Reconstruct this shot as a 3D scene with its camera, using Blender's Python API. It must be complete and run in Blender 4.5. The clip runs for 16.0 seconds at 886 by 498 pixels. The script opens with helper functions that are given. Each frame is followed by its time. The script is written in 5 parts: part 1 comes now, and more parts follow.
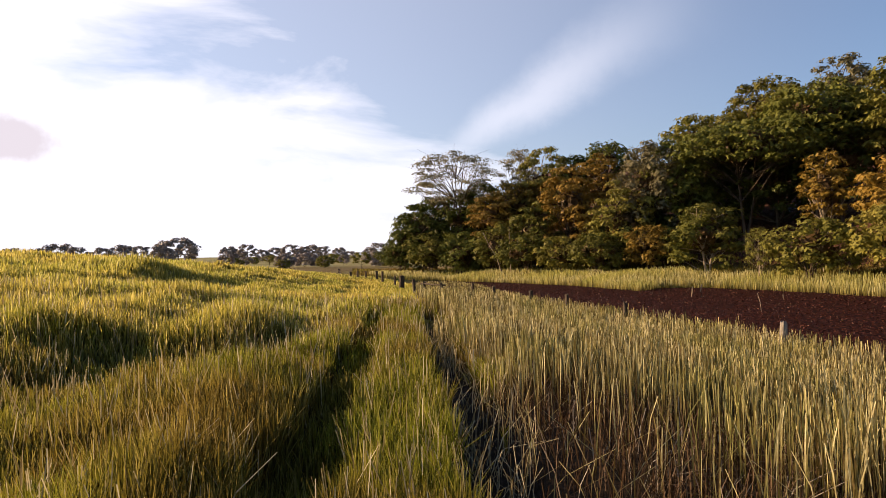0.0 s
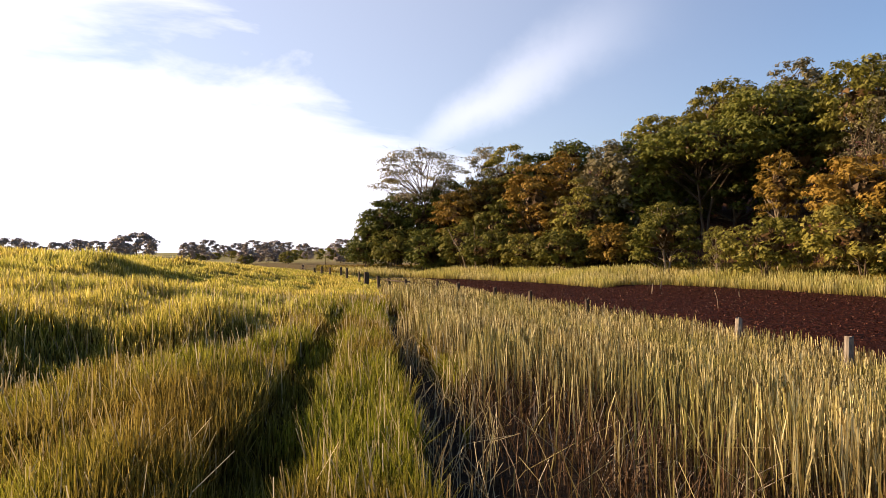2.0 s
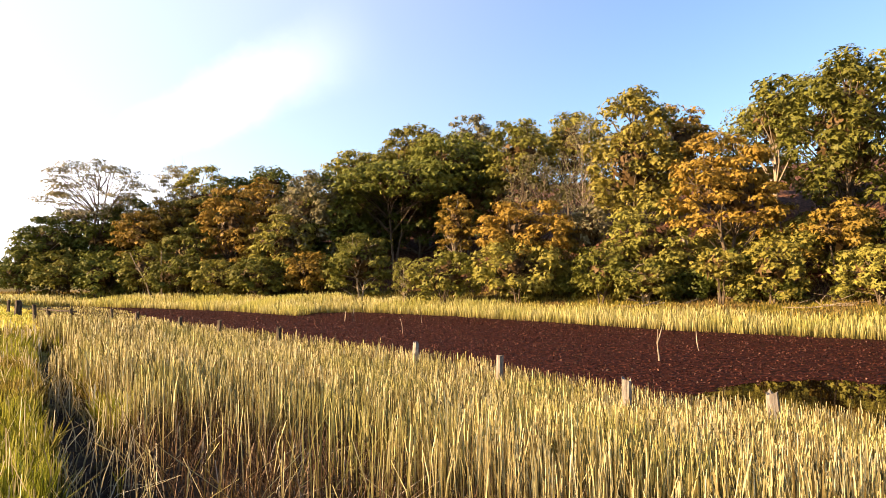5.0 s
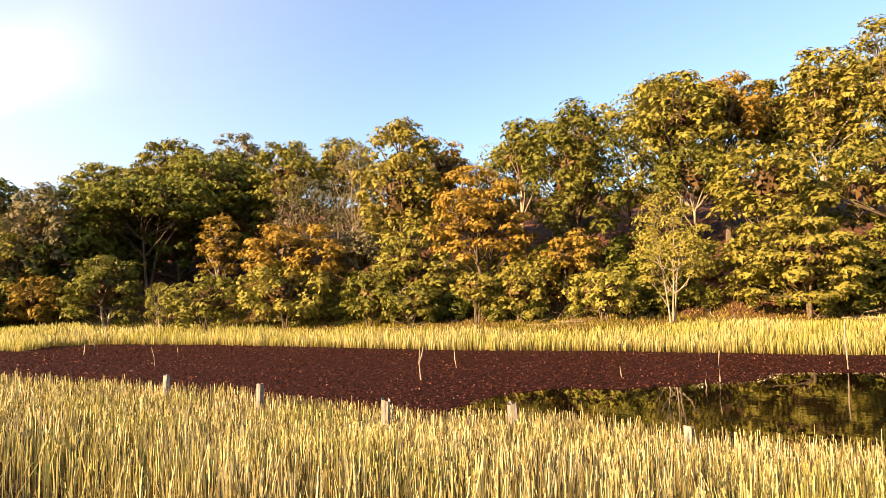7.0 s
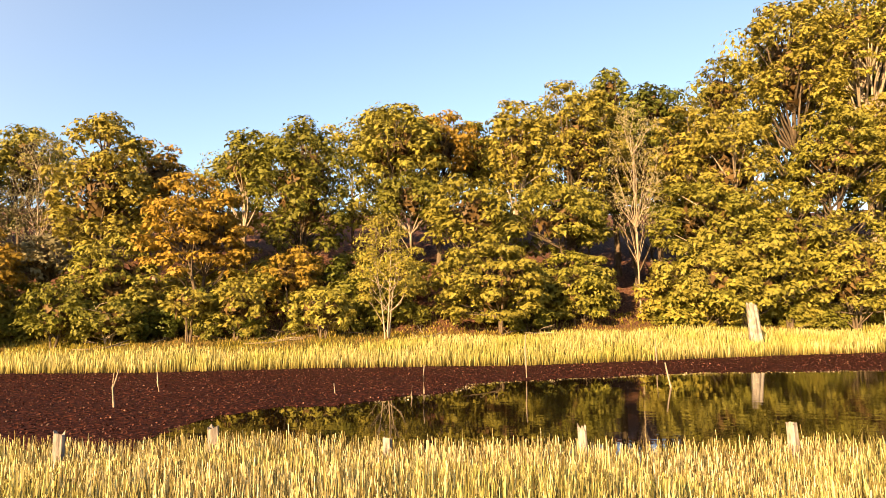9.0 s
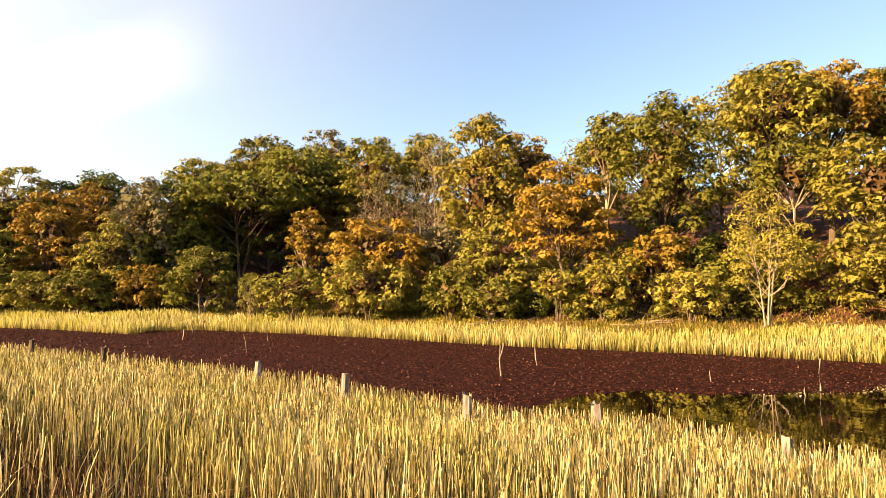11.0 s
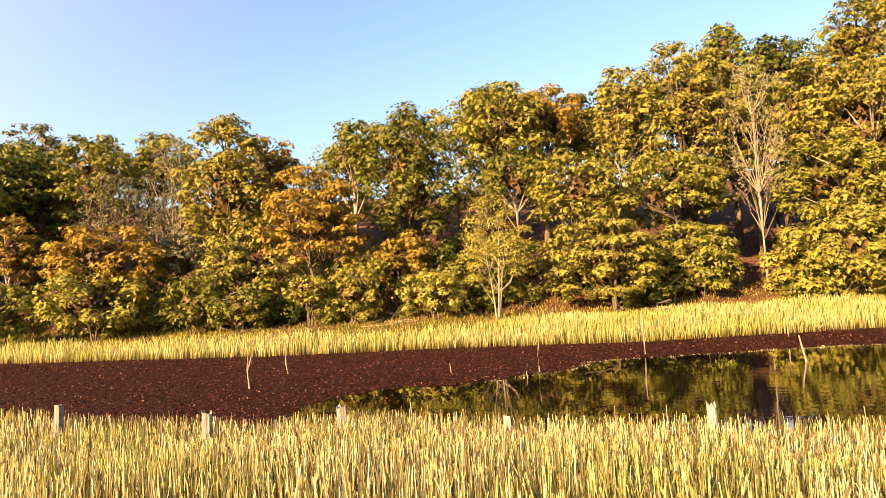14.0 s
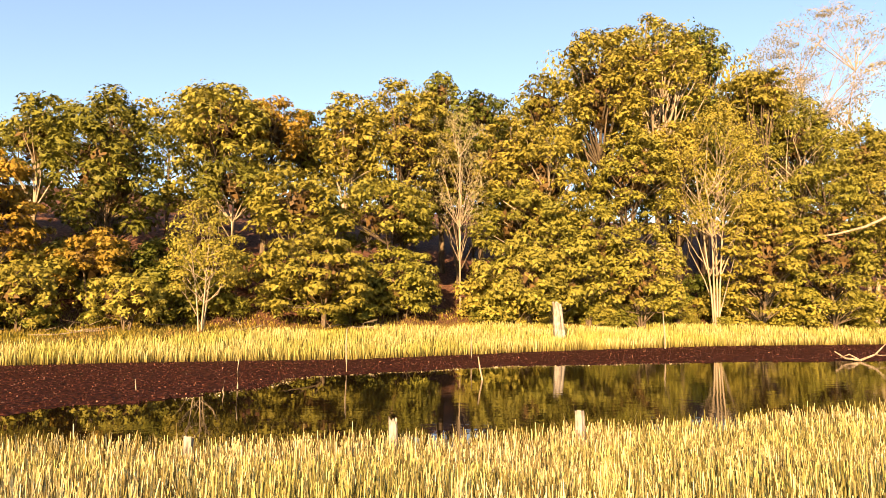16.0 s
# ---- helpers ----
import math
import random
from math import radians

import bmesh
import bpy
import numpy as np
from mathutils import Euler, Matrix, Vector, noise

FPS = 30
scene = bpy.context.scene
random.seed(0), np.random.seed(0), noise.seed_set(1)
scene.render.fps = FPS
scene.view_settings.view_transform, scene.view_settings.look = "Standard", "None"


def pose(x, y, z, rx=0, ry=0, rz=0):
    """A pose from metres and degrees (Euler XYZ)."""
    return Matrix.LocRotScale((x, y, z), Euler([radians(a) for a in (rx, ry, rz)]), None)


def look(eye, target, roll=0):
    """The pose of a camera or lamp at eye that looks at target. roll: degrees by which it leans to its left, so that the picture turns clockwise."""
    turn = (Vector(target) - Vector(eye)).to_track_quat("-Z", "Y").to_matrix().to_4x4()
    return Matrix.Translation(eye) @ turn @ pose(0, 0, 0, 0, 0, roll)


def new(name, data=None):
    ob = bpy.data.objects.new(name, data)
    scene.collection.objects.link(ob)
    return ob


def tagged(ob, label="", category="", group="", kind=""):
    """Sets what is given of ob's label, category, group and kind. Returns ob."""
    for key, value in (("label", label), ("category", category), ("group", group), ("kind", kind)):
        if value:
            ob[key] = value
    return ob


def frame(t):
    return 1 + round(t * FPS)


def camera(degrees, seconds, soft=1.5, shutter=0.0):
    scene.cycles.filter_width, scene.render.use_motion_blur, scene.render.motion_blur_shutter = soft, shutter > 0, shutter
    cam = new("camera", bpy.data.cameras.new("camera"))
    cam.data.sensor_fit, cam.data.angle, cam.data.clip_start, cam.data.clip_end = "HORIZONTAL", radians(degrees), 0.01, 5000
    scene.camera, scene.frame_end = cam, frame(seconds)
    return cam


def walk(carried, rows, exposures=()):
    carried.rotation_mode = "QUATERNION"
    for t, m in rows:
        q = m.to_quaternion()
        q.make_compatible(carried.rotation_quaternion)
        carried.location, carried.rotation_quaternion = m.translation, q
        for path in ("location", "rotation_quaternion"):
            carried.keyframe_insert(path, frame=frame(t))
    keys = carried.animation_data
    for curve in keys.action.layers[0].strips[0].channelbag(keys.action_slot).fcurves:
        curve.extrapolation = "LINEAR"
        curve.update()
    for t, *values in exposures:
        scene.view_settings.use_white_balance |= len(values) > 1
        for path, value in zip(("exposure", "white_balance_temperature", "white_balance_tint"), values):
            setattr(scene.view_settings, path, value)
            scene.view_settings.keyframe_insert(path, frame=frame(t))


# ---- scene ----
# ------------------------------------------------------------------ camera
# Held at arm's length by someone who turns on the spot: seconds, bearing from +y, pitch, roll.
EYE = 2.5
TURN = [
    (0, 0.02, 0.67, -1.00), (0.5, 2.67, 0.61, -1.24), (1, 4.90, 0.27, -1.27), (1.5, 4.64, 0.16, -0.91),
    (2, 3.12, 0.32, -0.71), (2.5, 1.84, 0.55, -1.17), (3, 8.60, 0.28, -1.23), (3.5, 13.73, 1.03, -0.80),
    (4, 17.26, 1.74, -1.04), (4.5, 22.44, 1.96, -0.50), (5, 29.50, 2.67, 0.09), (5.2, 31.75, 3.43, 0.26),
    (7.3, 52.14, 4.84, -0.92), (7.5, 53.70, 5.04, -0.93), (8, 60.62, 4.88, -1.73), (8.2, 64.59, 5.14, -1.84),
    (9.2, 74.5, 5.9, -0.6),
    (10.3, 58.26, 5.94, 0.53), (10.5, 54.04, 5.53, 0.67), (11, 42.57, 4.29, 0.61), (11.5, 32.91, 3.01, -0.30),
    (12, 26.53, 2.25, -0.31), (12.5, 27.34, 2.93, -0.88), (13, 40.38, 4.26, -0.89), (13.5, 53.37, 4.28, -1.81),
    (14, 64.49, 4.35, -2.69), (14.5, 76.49, 5.20, -1.25), (15, 82.15, 5.94, -0.32), (15.5, 86.78, 5.49, -0.13),
    (16, 89.41, 5.31, 0.42),
]
ARM = 0.4
cam = camera(69.3, 16.0, soft=0.5)
walk(cam, [(t, pose(ARM * math.sin(radians(b)), ARM * math.cos(radians(b)), EYE, 90 + p, 0, -b) @ pose(0, 0, 0, 0, 0, r))
           for t, b, p, r in TURN],
     exposures=[(0, 1.16, 6650, 20), (0.6, 1.24, 6650, 20), (1.4, 1.44, 6700, 20), (2.5, 1.40, 6700, 20), (3.0, 1.40, 6750, 20), (3.5, 1.66, 6850, 20), (4.5, 1.88, 6850, 19), (5, 2.19, 6900, 18), (7.5, 2.33, 7650, 19), (8.1, 2.28, 7800, 19), (10.4, 2.36, 8850, 18),
                (11, 2.31, 8350, 18), (11.5, 2.31, 7550, 19), (12.3, 2.19, 7150, 21), (13.2, 2.29, 7400, 19), (14.0, 2.41, 7850, 19), (14.5, 2.42, 8350, 19), (15.2, 2.39, 8850, 19), (16, 2.35, 8150, 20)])

# ------------------------------------------------------------------ sky and sun
SUN_BEARING, SUN_HEIGHT = -76.0, 17.0


def toward(bearing, height):
    b, h = radians(bearing), radians(height)
    return Vector((math.sin(b) * math.cos(h), math.cos(b) * math.cos(h), math.sin(h)))


def node(tree, kind, **settings):
    n = tree.nodes.new(kind)
    for k, v in settings.items():
        n.inputs[k].default_value = v
    return n


def math_node(tree, op, a, b=None, clamp=False):
    n = tree.nodes.new("ShaderNodeMath")
    n.operation, n.use_clamp = op, clamp
    for i, v in enumerate((a, b)):
        if v is None:
            continue
        if isinstance(v, (int, float)):
            n.inputs[i].default_value = v
        else:
            tree.links.new(v, n.inputs[i])
    return n.outputs[0]


def map_range(tree, value, lo, hi, to_lo=0.0, to_hi=1.0):
    n = tree.nodes.new("ShaderNodeMapRange")
    n.interpolation_type = "SMOOTHSTEP"
    tree.links.new(value, n.inputs[0])
    for i, v in zip((1, 2, 3, 4), (lo, hi, to_lo, to_hi)):
        n.inputs[i].default_value = v
    return n.outputs[0]


def dot_node(tree, a, vec):
    n = tree.nodes.new("ShaderNodeVectorMath")
    n.operation = "DOT_PRODUCT"
    tree.links.new(a, n.inputs[0])
    n.inputs[1].default_value = vec
    return n.outputs["Value"]


def make_world():
    world = bpy.data.worlds.new("sky")
    scene.world = world
    world.use_nodes = True
    t = world.node_tree
    t.nodes.clear()
    out, bg = t.nodes.new("ShaderNodeOutputWorld"), t.nodes.new("ShaderNodeBackground")
    sky = t.nodes.new("ShaderNodeTexSky")
    sky.sky_type, sky.sun_disc = "NISHITA", False
    sky.sun_elevation, sky.sun_rotation = radians(SUN_HEIGHT), radians(SUN_BEARING)
    sky.air_density, sky.dust_density, sky.ozone_density = 1.1, 0.6, 4.0
    coord = t.nodes.new("ShaderNodeTexCoord").outputs["Generated"]
    # thin white veil that thickens towards the sun, with soft ragged edges
    stretch = t.nodes.new("ShaderNodeMapping")
    stretch.inputs["Scale"].default_value = (1.6, 1.6, 5.0)
    t.links.new(coord, stretch.inputs["Vector"])
    rough = node(t, "ShaderNodeTexNoise", Scale=2.2, Detail=6.0, Roughness=0.55, Distortion=0.4)
    t.links.new(stretch.outputs[0], rough.inputs["Vector"])
    near_sun = dot_node(t, coord, toward(SUN_BEARING + 13, SUN_HEIGHT))  # the cloud bank lies beside the sun
    veil = math_node(t, "ADD", near_sun, math_node(t, "MULTIPLY", math_node(t, "SUBTRACT", rough.outputs[0], 0.5), 0.9))
    height = t.nodes.new("ShaderNodeSeparateXYZ")
    t.links.new(coord, height.inputs[0])
    low = map_range(t, height.outputs["Z"], 0.02, 0.30, 0.40, 0.0)
    veil = map_range(t, math_node(t, "ADD", veil, low), 0.50, 1.0)
    haze = map_range(t, near_sun, -0.32, 0.85, 0.02, 0.36)
    veil = math_node(t, "MAXIMUM", veil, haze)
    veil = math_node(t, "MULTIPLY", veil, map_range(t, height.outputs["Z"], 0.42, 0.75, 1.0, 0.03))  # clear blue overhead
    # one long streak of high cloud that widens as it climbs
    a, b = toward(1.5, 9.3), toward(25.0, 22.4)
    across = dot_node(t, coord, a.cross(b).normalized())
    along_dir = (b - a * a.dot(b)).normalized()
    along = dot_node(t, coord, along_dir)
    fibre = node(t, "ShaderNodeTexNoise", Scale=9.0, Detail=7.0, Roughness=0.65)
    t.links.new(coord, fibre.inputs["Vector"])
    wander = math_node(t, "MULTIPLY", math_node(t, "SUBTRACT", fibre.outputs[0], 0.5), 0.055)
    widen = math_node(t, "ADD", 0.75, math_node(t, "MULTIPLY", along, 2.4))
    dist = math_node(t, "DIVIDE", math_node(t, "ABSOLUTE", math_node(t, "ADD", across, wander)), widen)
    streak = map_range(t, dist, 0.0, 0.052, 1.0, 0.0)
    streak = math_node(t, "MULTIPLY", streak, map_range(t, along, -0.1, 0.1))
    streak = math_node(t, "MULTIPLY", streak, map_range(t, along, 0.12, 0.44, 0.48, 0.0))
    cover = math_node(t, "ADD", veil, math_node(t, "MULTIPLY", streak, math_node(t, "SUBTRACT", 1.0, veil)), clamp=True)
    squash = t.nodes.new("ShaderNodeMapping")
    squash.inputs["Scale"].default_value = (1, 1, 2.3)
    t.links.new(coord, squash.inputs["Vector"])
    where = toward(-34.5, 9.2)
    off = t.nodes.new("ShaderNodeVectorMath")
    off.operation = "DISTANCE"
    t.links.new(squash.outputs[0], off.inputs[0])
    off.inputs[1].default_value = (where.x, where.y, where.z * 2.3)
    puff = math_node(t, "ADD", off.outputs["Value"], math_node(t, "MULTIPLY", math_node(t, "SUBTRACT", fibre.outputs[0], 0.5), 0.13))
    puff = map_range(t, puff, 0.045, 0.085, 0.8, 0.0)
    mix = t.nodes.new("ShaderNodeMix")
    mix.data_type = "RGBA"
    t.links.new(cover, mix.inputs["Factor"])
    vivid = node(t, "ShaderNodeHueSaturation", Saturation=1.02, Value=1.12)
    t.links.new(sky.outputs[0], vivid.inputs["Color"])
    t.links.new(vivid.outputs[0], mix.inputs["A"])
    mix.inputs["B"].default_value = (CLOUD[0], CLOUD[1], CLOUD[2], 1)
    last = t.nodes.new("ShaderNodeMix")
    last.data_type = "RGBA"
    t.links.new(puff, last.inputs["Factor"])
    t.links.new(mix.outputs["Result"], last.inputs["A"])
    last.inputs["B"].default_value = (5.6, 5.3, 5.6, 1)
    t.links.new(last.outputs["Result"], bg.inputs["Color"])
    bg.inputs["Strength"].default_value = SKY
    t.links.new(bg.outputs[0], out.inputs["Surface"])


SKY = 0.060
CLOUD = (8.2, 8.6, 9.2)
make_world()
sun = new("sun", bpy.data.lights.new("sun", "SUN"))
sun.data.energy, sun.data.angle, sun.data.color = 5.0, radians(0.6), (1.0, 0.735, 0.43)
sun.matrix_world = look((0, 0, 60), Vector((0, 0, 60)) - toward(SUN_BEARING, SUN_HEIGHT))

# ------------------------------------------------------------------ materials


def surface(name):
    m = bpy.data.materials.new(name)
    m.use_nodes = True
    t = m.node_tree
    return m, t, t.nodes["Principled BSDF"]


def ramp(t, value, stops):
    n = t.nodes.new("ShaderNodeValToRGB")
    e = n.color_ramp.elements
    while len(e) < len(stops):
        e.new(0.5)
    for el, (p, c) in zip(e, stops):
        el.position, el.color = p, (*c, 1)
    t.links.new(value, n.inputs[0])
    return n.outputs[0]


def mixed(t, fac, a, b, blend="MIX"):
    n = t.nodes.new("ShaderNodeMix")
    n.data_type, n.blend_type = "RGBA", blend
    for v, s in ((fac, "Factor"), (a, "A"), (b, "B")):
        if isinstance(v, (int, float)):
            n.inputs[s].default_value = v
        elif isinstance(v, tuple):
            n.inputs[s].default_value = (*v, 1)
        else:
            t.links.new(v, n.inputs[s])
    return n.outputs["Result"]


def noise_of(t, scale, detail=4.0, coord="Object"):
    n = node(t, "ShaderNodeTexNoise", Scale=scale, Detail=detail, Roughness=0.6)
    t.links.new(t.nodes.new("ShaderNodeTexCoord").outputs[coord], n.inputs["Vector"])
    return n.outputs[0]


def world_noise(t, scale, detail=3.0):
    n = node(t, "ShaderNodeTexNoise", Scale=scale, Detail=detail, Roughness=0.55)
    t.links.new(t.nodes.new("ShaderNodeNewGeometry").outputs["Position"], n.inputs["Vector"])
    return n.outputs[0]


def bump(t, bsdf, height, strength, distance):
    n = node(t, "ShaderNodeBump", Strength=strength, Distance=distance)
    t.links.new(height, n.inputs["Height"])
    t.links.new(n.outputs[0], bsdf.inputs["Normal"])


def foliage(name, stops, patch=None, through_light=0.35, rough=0.5, patch_scale=0.5, per_tree=0.0, foot=None, foot_to=0.95, mottle=None):
    """Leaves or blades: colour varies leaf by leaf and in patches; some light passes through them."""
    m, t, bsdf = surface(name)
    leafwise = t.nodes.new("ShaderNodeNewGeometry").outputs["Random Per Island"]
    col = ramp(t, leafwise, stops)
    if patch:
        col = mixed(t, map_range(t, world_noise(t, patch_scale), 0.38, 0.64), col, ramp(t, leafwise, patch))
    if foot:  # stem colour fades up the blade; the darkest feet also paint in shade
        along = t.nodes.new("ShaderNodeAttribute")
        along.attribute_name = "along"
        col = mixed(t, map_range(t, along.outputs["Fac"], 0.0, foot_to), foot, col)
    if mottle:  # brown sheaths and stains along the stems
        col = mixed(t, map_range(t, world_noise(t, 17.0, 2), 0.48, 0.62, 0.0, 0.45), col, mottle)
    if per_tree:
        hsv = t.nodes.new("ShaderNodeHueSaturation")
        rnd = t.nodes.new("ShaderNodeObjectInfo").outputs["Random"]
        t.links.new(map_range(t, rnd, 0, 1, 0.5 - 0.004 * per_tree, 0.5 + 0.016 * per_tree), hsv.inputs["Hue"])
        t.links.new(map_range(t, rnd, 0, 1, 1 + 0.24 * per_tree, 1 - 0.36 * per_tree), hsv.inputs["Value"])
        t.links.new(col, hsv.inputs["Color"])
        col = hsv.outputs[0]
    t.links.new(col, bsdf.inputs["Base Color"])
    bsdf.inputs["Roughness"].default_value = rough
    bsdf.inputs["Specular IOR Level"].default_value = 0.1
    trans = t.nodes.new("ShaderNodeBsdfTranslucent")
    t.links.new(col, trans.inputs["Color"])
    add = node(t, "ShaderNodeMixShader", Fac=through_light)
    t.links.new(bsdf.outputs[0], add.inputs[1])
    t.links.new(trans.outputs[0], add.inputs[2])
    t.links.new(add.outputs[0], t.nodes["Material Output"].inputs["Surface"])
    return m


def wood(name, dark, light, scale=6.0, rough=0.85, lichen=None):
    m, t, bsdf = surface(name)
    stretch = t.nodes.new("ShaderNodeMapping")
    stretch.inputs["Scale"].default_value = (1, 1, 0.12)
    t.links.new(t.nodes.new("ShaderNodeTexCoord").outputs["Object"], stretch.inputs["Vector"])
    grain = node(t, "ShaderNodeTexNoise", Scale=scale * 4, Detail=6.0, Roughness=0.65)
    t.links.new(stretch.outputs[0], grain.inputs["Vector"])
    col = ramp(t, grain.outputs[0], [(0.3, dark), (0.68, light)])
    blot = noise_of(t, scale * 0.5, 3)
    col = mixed(t, map_range(t, blot, 0.45, 0.7, 0, 0.7), col, lichen or dark)
    t.links.new(col, bsdf.inputs["Base Color"])
    bsdf.inputs["Roughness"].default_value = rough
    bsdf.inputs["Specular IOR Level"].default_value = 0.15
    bump(t, bsdf, grain.outputs[0], 0.7, 0.02)
    return m


def make_ground_material():
    m, t, bsdf = surface("meadow_soil_and_litter")
    zone = t.nodes.new("ShaderNodeAttribute")
    zone.attribute_name = "zone"
    sep = t.nodes.new("ShaderNodeSeparateColor")
    t.links.new(zone.outputs["Color"], sep.inputs[0])
    fine, coarse, wide = world_noise(t, 9.0, 6), world_noise(t, 0.8, 4), world_noise(t, 0.035, 4)
    grass = ramp(t, fine, [(0.3, (0.08, 0.08, 0.014)), (0.55, (0.22, 0.20, 0.04)), (0.75, (0.36, 0.30, 0.10))])
    grass = mixed(t, map_range(t, coarse, 0.4, 0.65, 0, 0.6), grass, (0.20, 0.17, 0.06))
    fields = ramp(t, wide, [(0.35, (0.10, 0.12, 0.03)), (0.5, (0.24, 0.21, 0.09)), (0.62, (0.13, 0.15, 0.04))])
    grass = mixed(t, sep.outputs[2], grass, fields)
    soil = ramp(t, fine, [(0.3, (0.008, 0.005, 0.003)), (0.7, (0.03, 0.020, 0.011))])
    litter = ramp(t, world_noise(t, 5.0, 7), [(0.3, (0.025, 0.012, 0.008)), (0.5, (0.08, 0.036, 0.022)), (0.72, (0.17, 0.09, 0.052))])
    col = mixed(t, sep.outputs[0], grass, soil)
    col = mixed(t, sep.outputs[1], col, litter)
    t.links.new(col, bsdf.inputs["Base Color"])
    bsdf.inputs["Roughness"].default_value = 0.95
    bsdf.inputs["Specular IOR Level"].default_value = 0.1
    bump(t, bsdf, fine, 0.8, 0.06)
    return m


def make_water_material():
    m, t, bsdf = surface("still_brown_water")
    bsdf.inputs["Base Color"].default_value = (0.006, 0.004, 0.002, 1)
    bsdf.inputs["Roughness"].default_value = 0.01
    bsdf.inputs["IOR"].default_value = 1.33
    stretch = t.nodes.new("ShaderNodeMapping")
    stretch.inputs["Rotation"].default_value = (0, 0, radians(28))
    stretch.inputs["Scale"].default_value = (1.0, 0.4, 1.0)
    t.links.new(t.nodes.new("ShaderNodeNewGeometry").outputs["Position"], stretch.inputs["Vector"])
    rip = node(t, "ShaderNodeTexNoise", Scale=3.2, Detail=3.0, Roughness=0.5)
    t.links.new(stretch.outputs[0], rip.inputs["Vector"])
    breeze = map_range(t, world_noise(t, 0.09, 2), 0.46, 0.62, 0.12, 1.0)  # calm and ruffled patches
    where = t.nodes.new("ShaderNodeSeparateXYZ")
    t.links.new(t.nodes.new("ShaderNodeNewGeometry").outputs["Position"], where.inputs[0])
    windy = map_range(t, math_node(t, "MULTIPLY", where.outputs["Y"], -1.0), -1.0, 7.0, 0.1, 1.4)  # the breeze reaches the open end
    bump(t, bsdf, math_node(t, "MULTIPLY", rip.outputs[0], math_node(t, "MAXIMUM", breeze, windy)), 0.06, 0.05)
    return m


def make_mat_material():
    m, t, bsdf = surface("floating_red_brown_weed")
    f = world_noise(t, 7.0, 7)
    c = world_noise(t, 0.35, 4)
    col = ramp(t, f, [(0.38, (0.0045, 0.0013, 0.001)), (0.54, (0.030, 0.0075, 0.0045)), (0.72, (0.11, 0.034, 0.019))])
    col = mixed(t, map_range(t, c, 0.45, 0.7, 0, 0.45), col, (0.022, 0.007, 0.005))
    t.links.new(col, bsdf.inputs["Base Color"])
    bsdf.inputs["Roughness"].default_value = 0.85
    bsdf.inputs["Specular IOR Level"].default_value = 0.05
    bump(t, bsdf, f, 1.0, 0.05)
    return m


M_GROUND, M_WATER, M_MAT = make_ground_material(), make_water_material(), make_mat_material()
M_FLAKE = foliage("weed_leaves", [(0, (0.015, 0.0045, 0.003)), (0.6, (0.04, 0.013, 0.009)), (0.9, (0.075, 0.028, 0.02)), (0.985, (0.13, 0.055, 0.035)), (1, (0.22, 0.13, 0.095))], None, 0.1)
# dark red-brown foot: the shade low in the tussocks is put into the colour
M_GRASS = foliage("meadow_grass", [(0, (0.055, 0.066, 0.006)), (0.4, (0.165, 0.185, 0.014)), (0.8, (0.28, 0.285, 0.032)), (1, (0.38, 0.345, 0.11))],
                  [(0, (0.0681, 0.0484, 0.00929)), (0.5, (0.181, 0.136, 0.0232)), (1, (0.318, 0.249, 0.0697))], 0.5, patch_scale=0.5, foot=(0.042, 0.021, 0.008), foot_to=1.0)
M_PALE_GRASS = foliage("pale_grass", [(0, (0.20, 0.22, 0.024)), (0.4, (0.33, 0.335, 0.055)), (0.8, (0.48, 0.45, 0.11)), (1, (0.62, 0.56, 0.24))],
                      [(0, (0.233, 0.191, 0.0318)), (0.5, (0.488, 0.403, 0.0742)), (1, (0.678, 0.572, 0.191))], 0.6, patch_scale=0.25, foot=(0.16, 0.14, 0.03))
# foot: brown stem bases, darkened further to paint the shade between stalks
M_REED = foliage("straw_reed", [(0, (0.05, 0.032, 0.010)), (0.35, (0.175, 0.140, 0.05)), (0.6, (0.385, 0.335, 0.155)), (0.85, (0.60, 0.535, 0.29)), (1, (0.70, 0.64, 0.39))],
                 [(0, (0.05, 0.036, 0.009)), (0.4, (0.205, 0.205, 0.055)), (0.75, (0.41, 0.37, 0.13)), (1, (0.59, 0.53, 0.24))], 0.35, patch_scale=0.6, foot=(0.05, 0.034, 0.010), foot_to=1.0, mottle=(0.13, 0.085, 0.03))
M_BANK_REED = foliage("far_bank_reed", [(0, (0.28, 0.26, 0.09)), (0.6, (0.47, 0.435, 0.18)), (1, (0.62, 0.56, 0.30))],
                      [(0, (0.25, 0.26, 0.06)), (1, (0.48, 0.45, 0.14))], 0.5, patch_scale=0.25, foot=(0.20, 0.16, 0.04))
M_BANK_GRASS = foliage("bank_grass", [(0, (0.10, 0.085, 0.012)), (0.6, (0.20, 0.165, 0.025)), (1, (0.32, 0.25, 0.06))], [(0, (0.08, 0.05, 0.015)), (1, (0.22, 0.15, 0.05))], 0.35, patch_scale=0.4)
M_SEED = foliage("pale_seed_stalks", [(0, (0.16, 0.12, 0.05)), (0.6, (0.36, 0.30, 0.16)), (1, (0.58, 0.52, 0.36))], None, 0.3)
M_STRAW = foliage("dead_straw", [(0, (0.025, 0.013, 0.007)), (0.6, (0.066, 0.038, 0.018)), (0.92, (0.14, 0.095, 0.055)), (1, (0.40, 0.36, 0.29))], None, 0.15)
